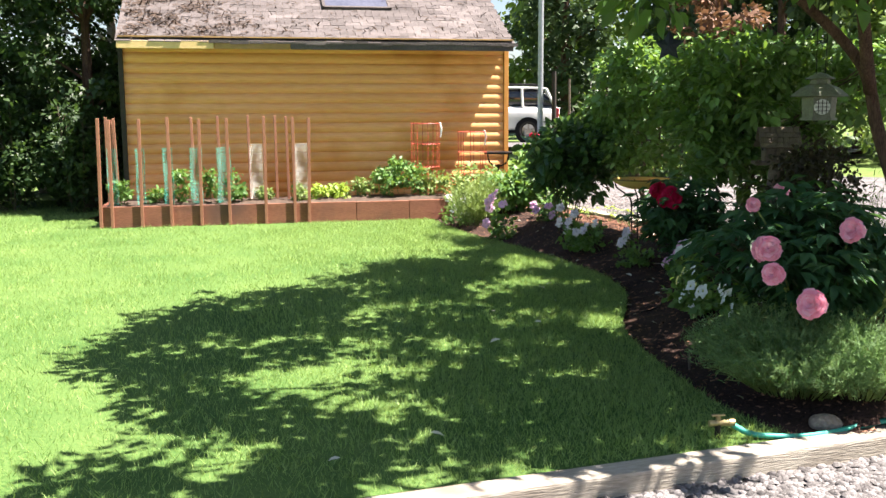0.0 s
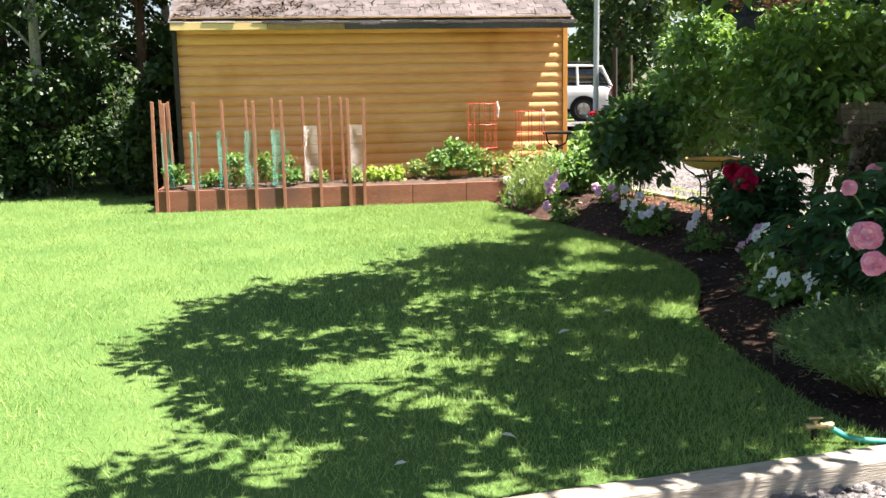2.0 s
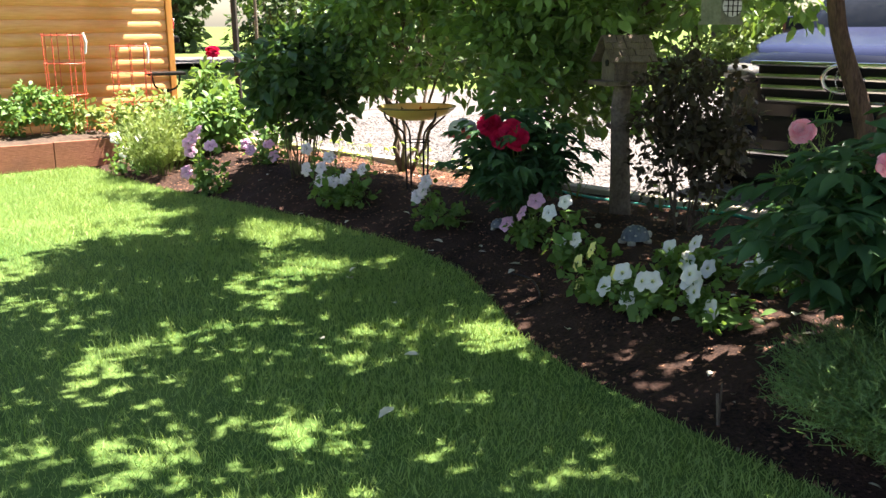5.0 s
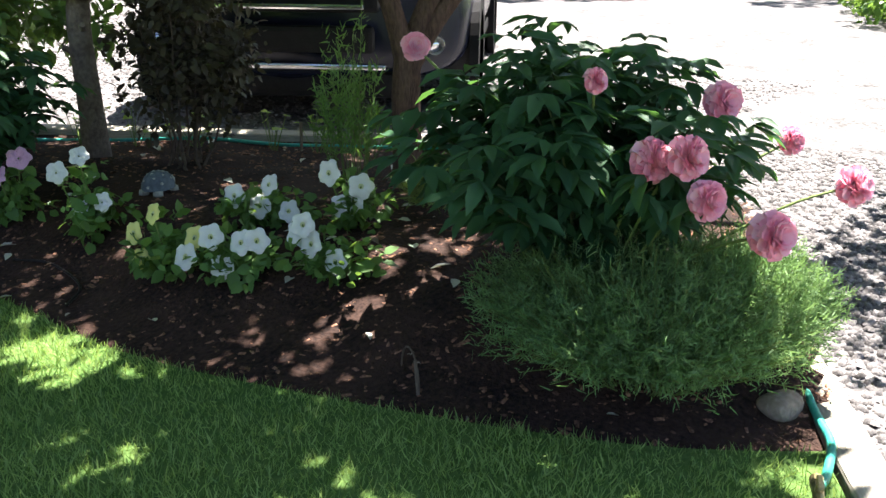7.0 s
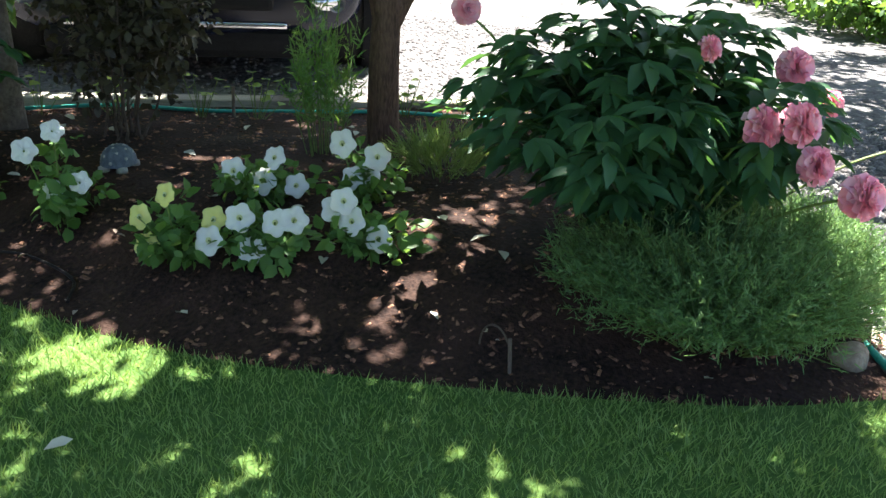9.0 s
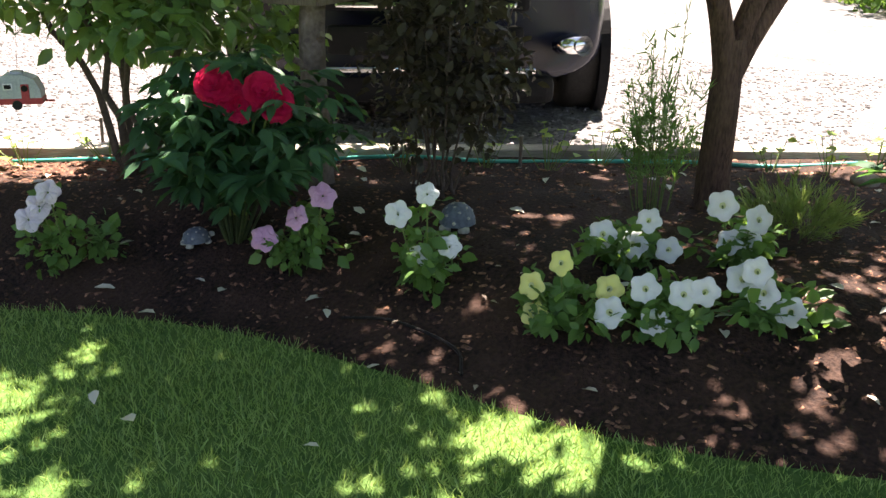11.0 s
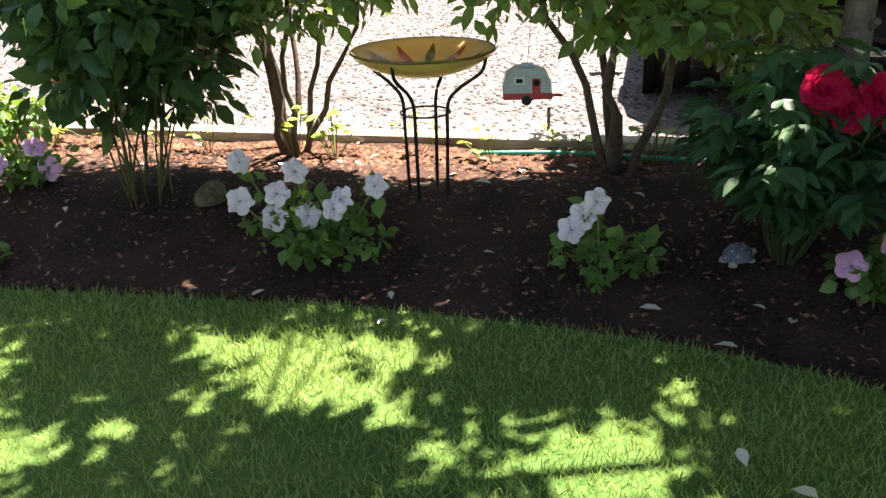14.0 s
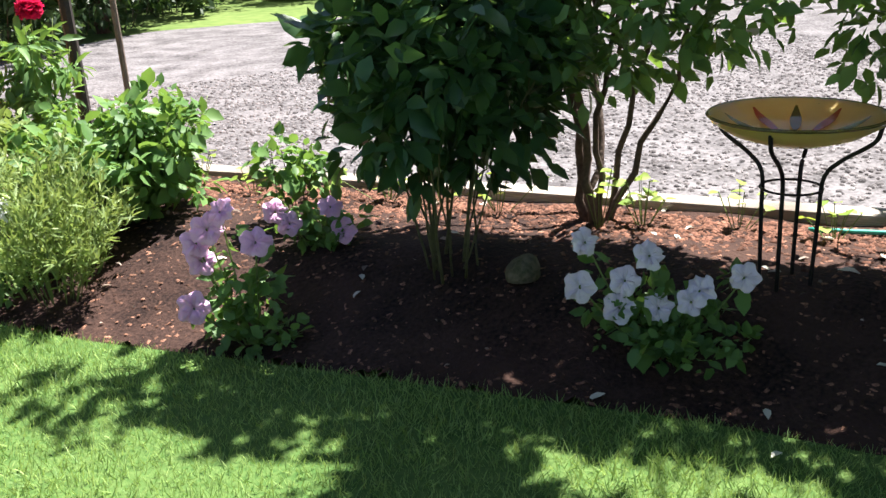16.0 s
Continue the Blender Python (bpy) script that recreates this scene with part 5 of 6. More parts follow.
# ---- ornaments ----
M_IRON = shade("black_iron", (0.012, 0.01, 0.01), (0.035, 0.03, 0.028), 0.5, 20, 90, 0.2, metal=0.6)
M_AMBER = leafy("amber_glass", (0.82, 0.55, 0.12), (0.92, 0.78, 0.42), (0.95, 0.72, 0.25), 0.12, 0.55, 0.6)
M_ROSEGLASS = leafy("red_glass", (0.35, 0.05, 0.02), (0.55, 0.14, 0.05), (0.7, 0.15, 0.05), 0.15, 0.4, 0.6)
M_OLIVEGLASS = leafy("olive_glass", (0.1, 0.08, 0.02), (0.2, 0.16, 0.04), (0.3, 0.22, 0.05), 0.15, 0.3, 0.6)
M_GREYWOOD = shade("weathered_grey_wood", (0.09, 0.068, 0.052), (0.22, 0.17, 0.13), 0.9, 8, 70, 0.6, stretch=(3, 3, 0.5))
M_LOGPOST = shade("pale_log_bark", (0.1, 0.075, 0.06), (0.25, 0.2, 0.165), 0.9, 12, 60, 0.7, stain=(0.08, 0.06, 0.05))
M_HOLE = shade("dark_hole", (0.006, 0.005, 0.005), (0.015, 0.012, 0.01), 0.9, 20, 90, 0)
M_SILVER = shade("brushed_tin", (0.3, 0.32, 0.36), (0.48, 0.5, 0.55), 0.4, 14, 120, 0.2, metal=0.2)
M_PAINTRED = shade("red_paint", (0.4, 0.03, 0.04), (0.52, 0.06, 0.07), 0.5, 20, 100, 0.1)
M_PAINTWHITE = shade("white_paint", (0.68, 0.68, 0.65), (0.8, 0.8, 0.78), 0.5, 20, 100, 0.1)
M_RUBBER = shade("black_rubber", (0.012, 0.012, 0.012), (0.03, 0.03, 0.03), 0.8, 20, 100, 0.2)
M_SAGE = shade("sage_painted_tin", (0.12, 0.125, 0.09), (0.22, 0.225, 0.17), 0.6, 15, 90, 0.2)
M_HOSE = shade("green_hose", (0.02, 0.26, 0.2), (0.05, 0.4, 0.31), 0.45, 20, 120, 0.1)
M_BRASS = shade("worn_brass", (0.28, 0.22, 0.1), (0.5, 0.41, 0.22), 0.4, 25, 120, 0.2, metal=0.7)
M_ROCK = shade("tan_rock", (0.2, 0.155, 0.115), (0.36, 0.29, 0.23), 0.9, 10, 60, 0.8, spec=0.15)
M_SHELL = shade("grey_blue_resin", (0.06, 0.075, 0.1), (0.14, 0.16, 0.19), 0.6, 20, 90, 0.3)
M_RESIN = shade("pale_resin", (0.3, 0.29, 0.25), (0.45, 0.43, 0.38), 0.7, 20, 90, 0.3)
M_NETG = shade("teal_plastic_net", (0.03, 0.22, 0.17), (0.06, 0.34, 0.27), 0.6, 30, 100, 0)
M_NETW = shade("white_mesh", (0.5, 0.52, 0.5), (0.66, 0.68, 0.65), 0.7, 30, 100, 0)
M_CAGE = shade("red_coated_wire", (0.5, 0.07, 0.04), (0.64, 0.12, 0.07), 0.5, 30, 100, 0)


def build_birdbath(x, y, rim):
    z = bz(x, y)
    th = thing("birdbath", (x, y, z), "amber glass dish birdbath on black iron stand", "birdbath")
    h, R = rim - z, 0.245
    prof = [(0.0, h - 0.085), (0.1, h - 0.078), (0.18, h - 0.052), (0.235, h - 0.018), (R, h), (R + 0.004, h + 0.003), (R - 0.003, h + 0.004), (0.228, h - 0.01), (0.175, h - 0.044), (0.1, h - 0.068), (0.0, h - 0.075)]
    dish = part("dish", lathe(prof, 48), M_AMBER, th, "amber yellow glass dish", True)
    part("rim", lathe([(R, h - 0.004), (R + 0.006, h), (R, h + 0.006), (R - 0.006, h), (R, h - 0.004)], 48), M_OLIVEGLASS, dish, "dark olive rim")

    def inside_z(r):
        return h + float(np.interp(r, [0, 0.1, 0.175, 0.228, R], [-0.071, -0.064, -0.040, -0.006, 0.006]))

    for k in range(10):
        a = 2 * math.pi * k / 10
        vs = []
        for j in range(7):
            r = 0.07 + 0.14 * j / 6
            w = 0.017 * math.sin(math.pi * (j + 0.25) / 6.6)
            for s in (-1, 1):
                vs.append((r * math.cos(a) - s * w * math.sin(a), r * math.sin(a) + s * w * math.cos(a), inside_z(math.hypot(r, w)) + 0.003))
        fs = [(2 * j, 2 * j + 1, 2 * j + 3, 2 * j + 2) for j in range(6)]
        part("leaf_motif", (np.array(vs), fs), M_OLIVEGLASS if k % 2 else M_ROSEGLASS, dish)
    part("centre_motif", lathe([(0.0, h - 0.069), (0.03, h - 0.068), (0.055, h - 0.065)], 16), M_ROSEGLASS, dish)
    for k in range(4):
        a = radians(20 + 90 * k)
        c = curve_through([(r * math.cos(a), r * math.sin(a), zz) for r, zz in ((0.232, h - 0.012), (0.212, h - 0.065), (0.13, h - 0.125), (0.088, h - 0.18), (0.082, h - 0.3), (0.074, -0.04))], 6)
        part("leg", tube(c, 0.0065, 7), M_IRON, th, smooth=True)
    ring = [(0.087 * math.cos(w), 0.087 * math.sin(w), h - 0.215) for w in np.linspace(0, 2 * math.pi, 33)]
    part("ring", tube(ring, 0.004, 6, False), M_IRON, th)


build_birdbath(2.17, 7.14, 0.655)


def build_camper():
    th = thing("hanging_camper_birdhouse", (2.41, 6.88, 0.485), "small silver trailer-shaped birdhouse with red door hanging", "birdhouse", rz=-48)
    prof = [(-0.1, 0.0), (-0.105, 0.05), (-0.09, 0.1), (-0.05, 0.128), (0.03, 0.128), (0.075, 0.11), (0.098, 0.06), (0.1, 0.0)]
    n = len(prof)
    vs = [(x, y, z) for y in (-0.05, 0.05) for x, z in prof]
    fs = [tuple(range(n)), tuple(range(2 * n - 1, n - 1, -1))] + [(i, n + i, n + (i + 1) % n, (i + 1) % n) for i in range(n)]
    body = part("body", (np.array(vs), fs), M_SILVER, th)
    part("skirt", box((0, 0, 0.012), (0.205, 0.104, 0.028), 0.004), M_PAINTRED, body)
    part("door", box((0.035, -0.052, 0.05), (0.034, 0.006, 0.075), 0.002), M_PAINTRED, body, "red door")
    part("window", box((-0.035, -0.052, 0.078), (0.04, 0.005, 0.03), 0.002), M_PAINTWHITE, body, "white window")
    part("window_pane", box((-0.035, -0.055, 0.078), (0.028, 0.004, 0.018)), M_HOLE, body)
    part("entry_hole", moved(lathe([(0, 0), (0.014, 0), (0.014, 0.004), (0, 0.004)], 16), pose(0.035, -0.056, 0.07, 90, 0, 0)), M_HOLE, body)
    part("wheel", moved(lathe([(0, -0.012), (0.02, -0.012), (0.022, 0), (0.02, 0.012), (0, 0.012)], 18), pose(-0.005, -0.048, -0.004, 90, 0, 0)), M_RUBBER, th)
    part("hitch", tube([(0.1, 0, 0.006), (0.145, 0, 0.004)], 0.006, 6), M_PAINTRED, th)
    part("vent", box((0.0, 0, 0.134), (0.05, 0.04, 0.014), 0.003), M_SILVER, th)
    part("wire", tube([(0, 0, 0.13), (0.03, 0.05, 0.5), (0.2, 0.3, 0.95)], 0.0012, 5), M_IRON, th)

    th.scale = (0.82, 0.82, 0.82)


build_camper()


def build_log_birdhouse():
    x, y = 3.09, 6.05
    z = bz(x, y)
    post = thing("log_post", (x, y, z), "bare pale log post with knots in mulch", "post")
    zt = 0.84 - z
    part("shaft", tube(curve_through([(0.01, 0, -0.05), (0.0, 0.005, 0.3), (-0.012, 0, zt * 0.8), (0, 0, zt)], 5), [0.062, 0.06, 0.058, 0.056, 0.054, 0.053, 0.052, 0.051, 0.05, 0.05, 0.05, 0.049, 0.049, 0.049, 0.048, 0.048], 12), M_LOGPOST, post, smooth=True)
    for a, zz in ((0.5, 0.3), (2.7, 0.45), (4.2, 0.55)):
        d = np.array((math.cos(a), math.sin(a), 0.5))
        part("knot", tube([d * 0.03 + (0, 0, zz), d * 0.085 + (0, 0, zz)], [0.018, 0.012], 8), M_LOGPOST, post)
    th = thing("rustic_birdhouse", (x, y, 0.84), "weathered grey wooden birdhouse with shake roof on log", "birdhouse", rz=5)
    part("tray", box((0.0, 0, 0.012), (0.31, 0.23, 0.024), 0.004), M_GREYWOOD, th)
    w, h, d = 0.14, 0.14, 0.19
    vs = np.array([(-w / 2, -d / 2, 0.024), (w / 2, -d / 2, 0.024), (w / 2, -d / 2, h), (0, -d / 2, h + 0.085), (-w / 2, -d / 2, h), (-w / 2, d / 2, 0.024), (w / 2, d / 2, 0.024), (w / 2, d / 2, h), (0, d / 2, h + 0.085), (-w / 2, d / 2, h)])
    vs = vs[:, [1, 0, 2]] * (1, -1, 1)
    body = part("body", (vs, [(0, 1, 2, 3, 4), (9, 8, 7, 6, 5), (0, 5, 6, 1), (1, 6, 7, 2), (4, 9, 5, 0), (2, 7, 8, 3), (3, 8, 9, 4)]), M_GREYWOOD, th)
    for k in range(4):
        part("wall_slat", box((0, -0.073, 0.045 + 0.026 * k), (0.19, 0.012, 0.02), 0.002), M_GREYWOOD, body)
    part("entry_hole", moved(lathe([(0, 0), (0.018, 0), (0.018, 0.006), (0, 0.006)], 16), pose(-0.097, 0, 0.115, 0, -90, 0)), M_HOLE, body)
    for s in (-1, 1):
        for r in range(4):
            for k in range(7):
                cx = -0.118 + 0.0395 * k + rng.uniform(-0.004, 0.004)
                t = (r + 0.5) / 4
                yy, zz = s * (0.008 + 0.098 * t), h + 0.1 - 0.118 * t + 0.006 * (3 - r) * 0.5
                part("shake", box((0, 0, 0), (0.037, 0.05, 0.009), 0, pose(cx, yy, zz + rng.uniform(0, 0.004), -s * 49, 0, rng.uniform(-3, 3))), M_GREYWOOD, th)


build_log_birdhouse()


def build_lantern():
    th = thing("hanging_lantern_feeder", (3.22, 5.28, 1.15), "sage green lantern-shaped bird feeder hanging by wires", "bird feeder", rz=2)
    th.scale = (1.28, 1.28, 1.28)
    part("floor", lathe([(0, 0), (0.085, 0), (0.085, 0.012), (0, 0.012)], 6), M_SAGE, th)
    body = part("body", lathe([(0.075, 0.012), (0.08, 0.11)], 6), M_SAGE, th)
    part("eave", lathe([(0.085, 0.108), (0.135, 0.112), (0.09, 0.15), (0.05, 0.168), (0.046, 0.168)], 6), M_SAGE, th)
    part("cupola", lathe([(0.046, 0.165), (0.046, 0.19), (0.072, 0.193), (0.03, 0.215), (0.0, 0.225)], 6), M_SAGE, th)
    win = part("window", moved(lathe([(0, 0), (0.036, 0), (0.036, 0.004), (0, 0.004)], 24), pose(0.0, -0.071, 0.062, 90, 0, 0)), M_PAINTWHITE, body, "round pale window")
    for k in (-0.018, 0, 0.018):
        part("glazing_bar", box((k, -0.077, 0.062), (0.003, 0.003, 0.066)), M_IRON, win)
        part("glazing_bar", box((0, -0.077, 0.062 + k), (0.066, 0.003, 0.003)), M_IRON, win)
    for k in (-1, 1):
        part("wire", tube([(0.02 * k, 0, 0.215), (0.025 * k, 0, 0.62)], 0.002, 5), M_IRON, th)


build_lantern()


def build_cottage():
    th = thing("hanging_cottage_birdhouse", (4.51, 4.54, 0.84), "tall white wooden birdhouse with dark roof hanging", "birdhouse", rz=-60)
    body = part("body", box((0, 0, 0.055), (0.08, 0.08, 0.11), 0.003), M_PAINTWHITE, th)
    for s in (-1, 1):
        part("roof_board", box((0, 0, 0), (0.075, 0.1, 0.008), 0, pose(s * 0.026, 0, 0.132, 0, s * 52, 0)), M_DARKWALL, th)
    for zz in (0.04, 0.08):
        part("entry_hole", moved(lathe([(0, 0), (0.012, 0), (0.012, 0.005), (0, 0.005)], 14), pose(0, -0.04, zz, 90, 0, 0)), M_HOLE, body)
    part("wire", tube([(0, 0, 0.16), (-0.05, -0.02, 1.0)], 0.0015, 5), M_IRON, th)
    sp = thing("hanging_star_ornament", (2.33, 5.44, 1.62), "dark blue hanging metal star ornament", "ornament", rz=-10)
    M_NAVY = shade("navy_metal", (0.012, 0.016, 0.03), (0.03, 0.036, 0.06), 0.5, 20, 90, 0.1, metal=0.5)
    vs = [(0, -0.012, 0), (0, 0.012, 0)]
    for k in range(10):
        r = 0.1 if k % 2 == 0 else 0.05
        vs.append((r * math.sin(math.pi * k / 5), 0, r * math.cos(math.pi * k / 5)))
    fs = [(0, 2 + k, 2 + (k + 1) % 10) for k in range(10)] + [(1, 2 + (k + 1) % 10, 2 + k) for k in range(10)]
    part("star", (np.array(vs), fs), M_NAVY, sp)
    part("wire", tube([(0, 0, 0.1), (0.02, 0, 0.75)], 0.0015, 5), M_IRON, sp)


build_cottage()


def turtle(x, y, rz, s, label):
    th = thing("turtle_ornament", (x, y, bz(x, y) - 0.004), label, "ornament", "turtle ornaments", rz)
    shell = part("shell", lathe([(s, 0.25 * s), (0.97 * s, 0.5 * s), (0.8 * s, 0.85 * s), (0.5 * s, 1.08 * s), (0.0, 1.16 * s)], 20, (1.0, 0.85)), M_SHELL, th, "blue-grey domed shell", True)
    for k in range(16):
        a, e = k * 2.4, 0.25 + 1.1 * (k / 16)
        p = np.array((s * math.cos(a) * math.cos(e), 0.85 * s * math.sin(a) * math.cos(e), 0.25 * s + 0.92 * s * math.sin(e)))
        part("spot", moved(lathe([(0, 0.012 * s / 0.06 * 0.3), (0.09 * s, 0.0), (0.09 * s, -0.05 * s)], 8), Matrix.Translation(p) @ facing((p[0], p[1], p[2]))), M_RESIN, shell)
    part("head", lathe([(0, 0), (0.22 * s, 0.05 * s), (0.26 * s, 0.25 * s), (0.16 * s, 0.44 * s), (0, 0.48 * s)], 12), M_RESIN, th, smooth=True).matrix_local = pose(-1.15 * s, 0, 0.2 * s)
    for a in (0.6, 2.4, 3.9, 5.6):
        part("leg", lathe([(0, 0), (0.28 * s, 0.0), (0.26 * s, 0.22 * s), (0, 0.36 * s)], 10), M_RESIN, th, smooth=True).matrix_local = pose(0.85 * s * math.cos(a), 0.75 * s * math.sin(a), 0)


turtle(2.86, 5.29, 200, 0.072, "small turtle ornament with spotted grey shell on mulch")
turtle(2.42, 6.06, 160, 0.05, "small greenish turtle ornament under peony leaves")


M_MOSS = shade("mossy_stone", (0.05, 0.055, 0.025), (0.2, 0.16, 0.1), 0.95, 14, 60, 0.8)


def rock(name, x, y, z, r, seed, label, mat=None):
    q = np.random.default_rng(seed)
    bm = bmesh.new()
    bmesh.ops.create_icosphere(bm, subdivisions=3, radius=1)
    v = np.array([p.co[:] for p in bm.verts])
    f = [tuple(p.index for p in t.verts) for t in bm.faces]
    bm.free()
    k = q.normal(size=(5, 3))
    v = v * (1 + 0.13 * np.sin(v @ k.T * 1.8).mean(1, keepdims=True) * 2) * np.array(r)
    v[:, 2] = np.maximum(v[:, 2], -0.35 * r[2])
    solo(name, (v, f), mat or M_ROCK, label, "rock", (x, y, z + 0.3 * r[2]), smooth=True, rz=q.uniform(0, 180))


rock("rock", 2.91, 2.89, 0.0, (0.062, 0.05, 0.042), 5, "rounded tan rock beside the timber")
rock("rock", 1.64, 7.72, bz(1.64, 7.72), (0.08, 0.055, 0.055), 6, "mossy tan stone under the bush", M_MOSS)
rock("rock", 4.35, 4.2, bz(4.35, 4.2), (0.06, 0.05, 0.04), 8, "small tan rock near the tree")

# ---- tap, hoses, wire hoop ----
tap = thing("garden_tap", (2.5, 2.68, 0), "brass hose tap on a short riser in grass", "tap", rz=20)
part("riser", tube([(0, 0, -0.02), (0, 0, 0.055)], 0.011, 10), M_IRON, tap)
part("valve", add(tube([(-0.035, 0, 0.06), (0.045, 0, 0.06)], 0.012, 10), tube([(0, 0, 0.05), (0, 0, 0.085)], 0.009, 10)), M_BRASS, tap)
part("handle", box((0, 0, 0.09), (0.052, 0.012, 0.008), 0.003), M_BRASS, tap)
part("coupling", lathe([(0.0, 0), (0.015, 0), (0.015, 0.022), (0.0, 0.022)], 12), M_BRASS, tap).matrix_local = pose(0.04, 0, 0.06, 0, 90, 0)
hose = curve_through([(2.545, 2.7, 0.055), (2.62, 2.7, 0.02), (2.72, 2.715, 0.012), (2.82, 2.74, 0.012), (2.92, 2.8, 0.012), (3.02, 2.86, 0.02), (3.2, 2.97, 0.03), (3.5, 3.14, 0.03)], 6)
solo("garden_hose", tube(hose, 0.011, 8), M_HOSE, "teal green garden hose lying beside timber", "hose", smooth=True)
pts = [tuple(DRIVE_A + DRIVE_DIR * s - np.array((0.848, 0.53)) * (0.09 + 0.04 * math.sin(2 * s))) for s in np.linspace(0.3, 4.1, 10)]
solo("soaker_hose", tube(curve_through([(a, b, bz(a, b) + 0.008) for a, b in pts], 4), 0.009, 7), M_HOSE, "teal green hose laid along the drive timber", "hose", smooth=True)
hp = thing("wire_hoop", (2.44, 3.67, bz(2.44, 3.67)), "rusty wire hoop with short stake in mulch", "wire hoop", rz=60)
part("hoop", tube([(0.065 * math.cos(w) + 0.065, 0, 0.02 + 0.085 * math.sin(w)) for w in np.linspace(-0.2, math.pi + 0.2, 18)], 0.0028, 5), M_STEM, hp)
part("peg", tube([(0, 0, -0.03), (0, 0.01, 0.1)], 0.005, 6), M_GREYWOOD, hp)
solo("drip_line", tube(curve_through([(2.2, 4.9, bz(2.2, 4.9) + 0.01), (2.3, 4.98, bz(2.3, 4.98) + 0.012), (2.33, 5.2, bz(2.33, 5.2) + 0.01), (2.28, 5.35, bz(2.28, 5.35) + 0.012)], 5), 0.005, 6), M_IRON, "thin black irrigation tube on mulch", "tube")
for x, y, h in ((3.88, 5.55, 0.14), (3.2, 7.42, 0.12)):
    solo("marker_stake", tube([(0, 0, -0.03), (0.004, 0, h)], 0.008, 6), M_GREYWOOD, "small grey marker stake near timber", "stake", (x, y, bz(x, y)))

# ---- fallen leaves ----
M_FALLEN = leafy("fallen_leaf", (0.48, 0.45, 0.34), (0.74, 0.71, 0.6), (0.5, 0.45, 0.3), 0.7, 0.2)
me = mesh_of("fallen_leaf", LEAF_OVAL[0] * np.array((0.8, 1, 1.2)) - (0, 0.5, 0), LEAF_OVAL[1])
me.materials.append(M_FALLEN)
q = np.random.default_rng(5)
spots = [(1.49, 2.42), (1.57, 5.58), (1.47, 3.88), (1.34, 4.6), (1.63, 4.36), (1.54, 5.43), (1.67, 4.99), (1.5, 6.65), (2.28, 4.57), (2.54, 3.93), (2.84, 3.85), (2.26, 5.8), (2.3, 5.42), (2.1, 6.15), (2.61, 4.32), (2.9, 3.95), (2.95, 4.1),
         (1.2, 2.1), (2.0, 5.86), (2.35, 5.5)]
for i in range(110):
    x, y = q.uniform(0.9, 4.4), q.uniform(2.9, 9.0)
    if inside(BED, np.array([x]), np.array([y]))[0]:
        spots.append((x, y))
for x, y in spots:
    grass = inside(LAWN, np.array([x]), np.array([y]))[0]
    ob = new("fallen_leaf", me)
    s = q.uniform(0.04, 0.075)
    ob.matrix_world = pose(x, y, 0.04 if grass else bz(x, y) + 0.008, q.uniform(-14, 14), q.uniform(-14, 14), q.uniform(0, 360)) @ Matrix.Diagonal((s, s, s, 1))
    tagged(ob, "pale dry fallen leaf on grass" if grass else "pale dry fallen leaf on dark mulch", "leaf", "fallen leaves")


def build_litter():
    """Dry scraps of leaf and petal strewn over the mulch."""
    q = np.random.default_rng(91)
    n = 380
    x, y = q.uniform(0.0, 4.6, n), q.uniform(2.8, 10.5, n)
    ok = inside(BED, x, y)
    x, y = x[ok], y[ok]
    k = len(x)
    along = np.stack([q.normal(size=k), q.normal(size=k), q.normal(size=k) * 0.15], 1)
    up = np.stack([q.normal(size=k) * 0.35, q.normal(size=k) * 0.35, np.ones(k)], 1)
    size = 0.012 + 0.03 * q.random(k) ** 3
    v, f = scatter((LEAF_OVAL[0] * np.array((0.9, 1, 1.6)), LEAF_OVAL[1]), np.stack([x, y, bed_z(x, y) + 0.012], 1), along, up, size)
    M_SCRAP = leafy("dry_scrap", (0.07, 0.045, 0.032), (0.5, 0.41, 0.33), (0.3, 0.22, 0.15), 0.8, 0.15)
    tagged(part("leaf_litter", mesh_of("leaf_litter", v, f), M_SCRAP), "small pale dry leaf scraps over mulch", "leaf litter", kind="stuff")


build_litter()


# ---- planter crops ----
W = pose(*PLANTER_O, 0, 0, 0, WALL_ANG)


def local(x, y, z=0.21):
    v = W @ Vector((x, y, z))
    return (v.x, v.y, v.z)


def net(x, y, w, z0, z1, mat, label, step=0.022):
    th = thing("plant_net", local(x, y, 0), label, "netting", "planter nets", WALL_ANG + (0 if mat is M_NETW else 20))
    g = []
    n, m = int(w / step), int((z1 - z0) / step)
    bulge = lambda a, b: 0.03 * math.sin(3.1 * a / w) + 0.016 * math.sin(b * 11 + 9 * x)
    for i in range(n + 1):
        a = w * i / n
        g.append(tube([(a, bulge(a, z), z) for z in np.linspace(z0, z1, 8)], 0.0022 if mat is M_NETG else 0.0011, 3, False))
    for j in range(m + 1):
        z = z0 + (z1 - z0) * j / m
        g.append(tube([(a, bulge(a, z), z) for a in np.linspace(0, w, 5)], 0.0022 if mat is M_NETG else 0.0011, 3, False))
    part("net", add(*g), mat, th)


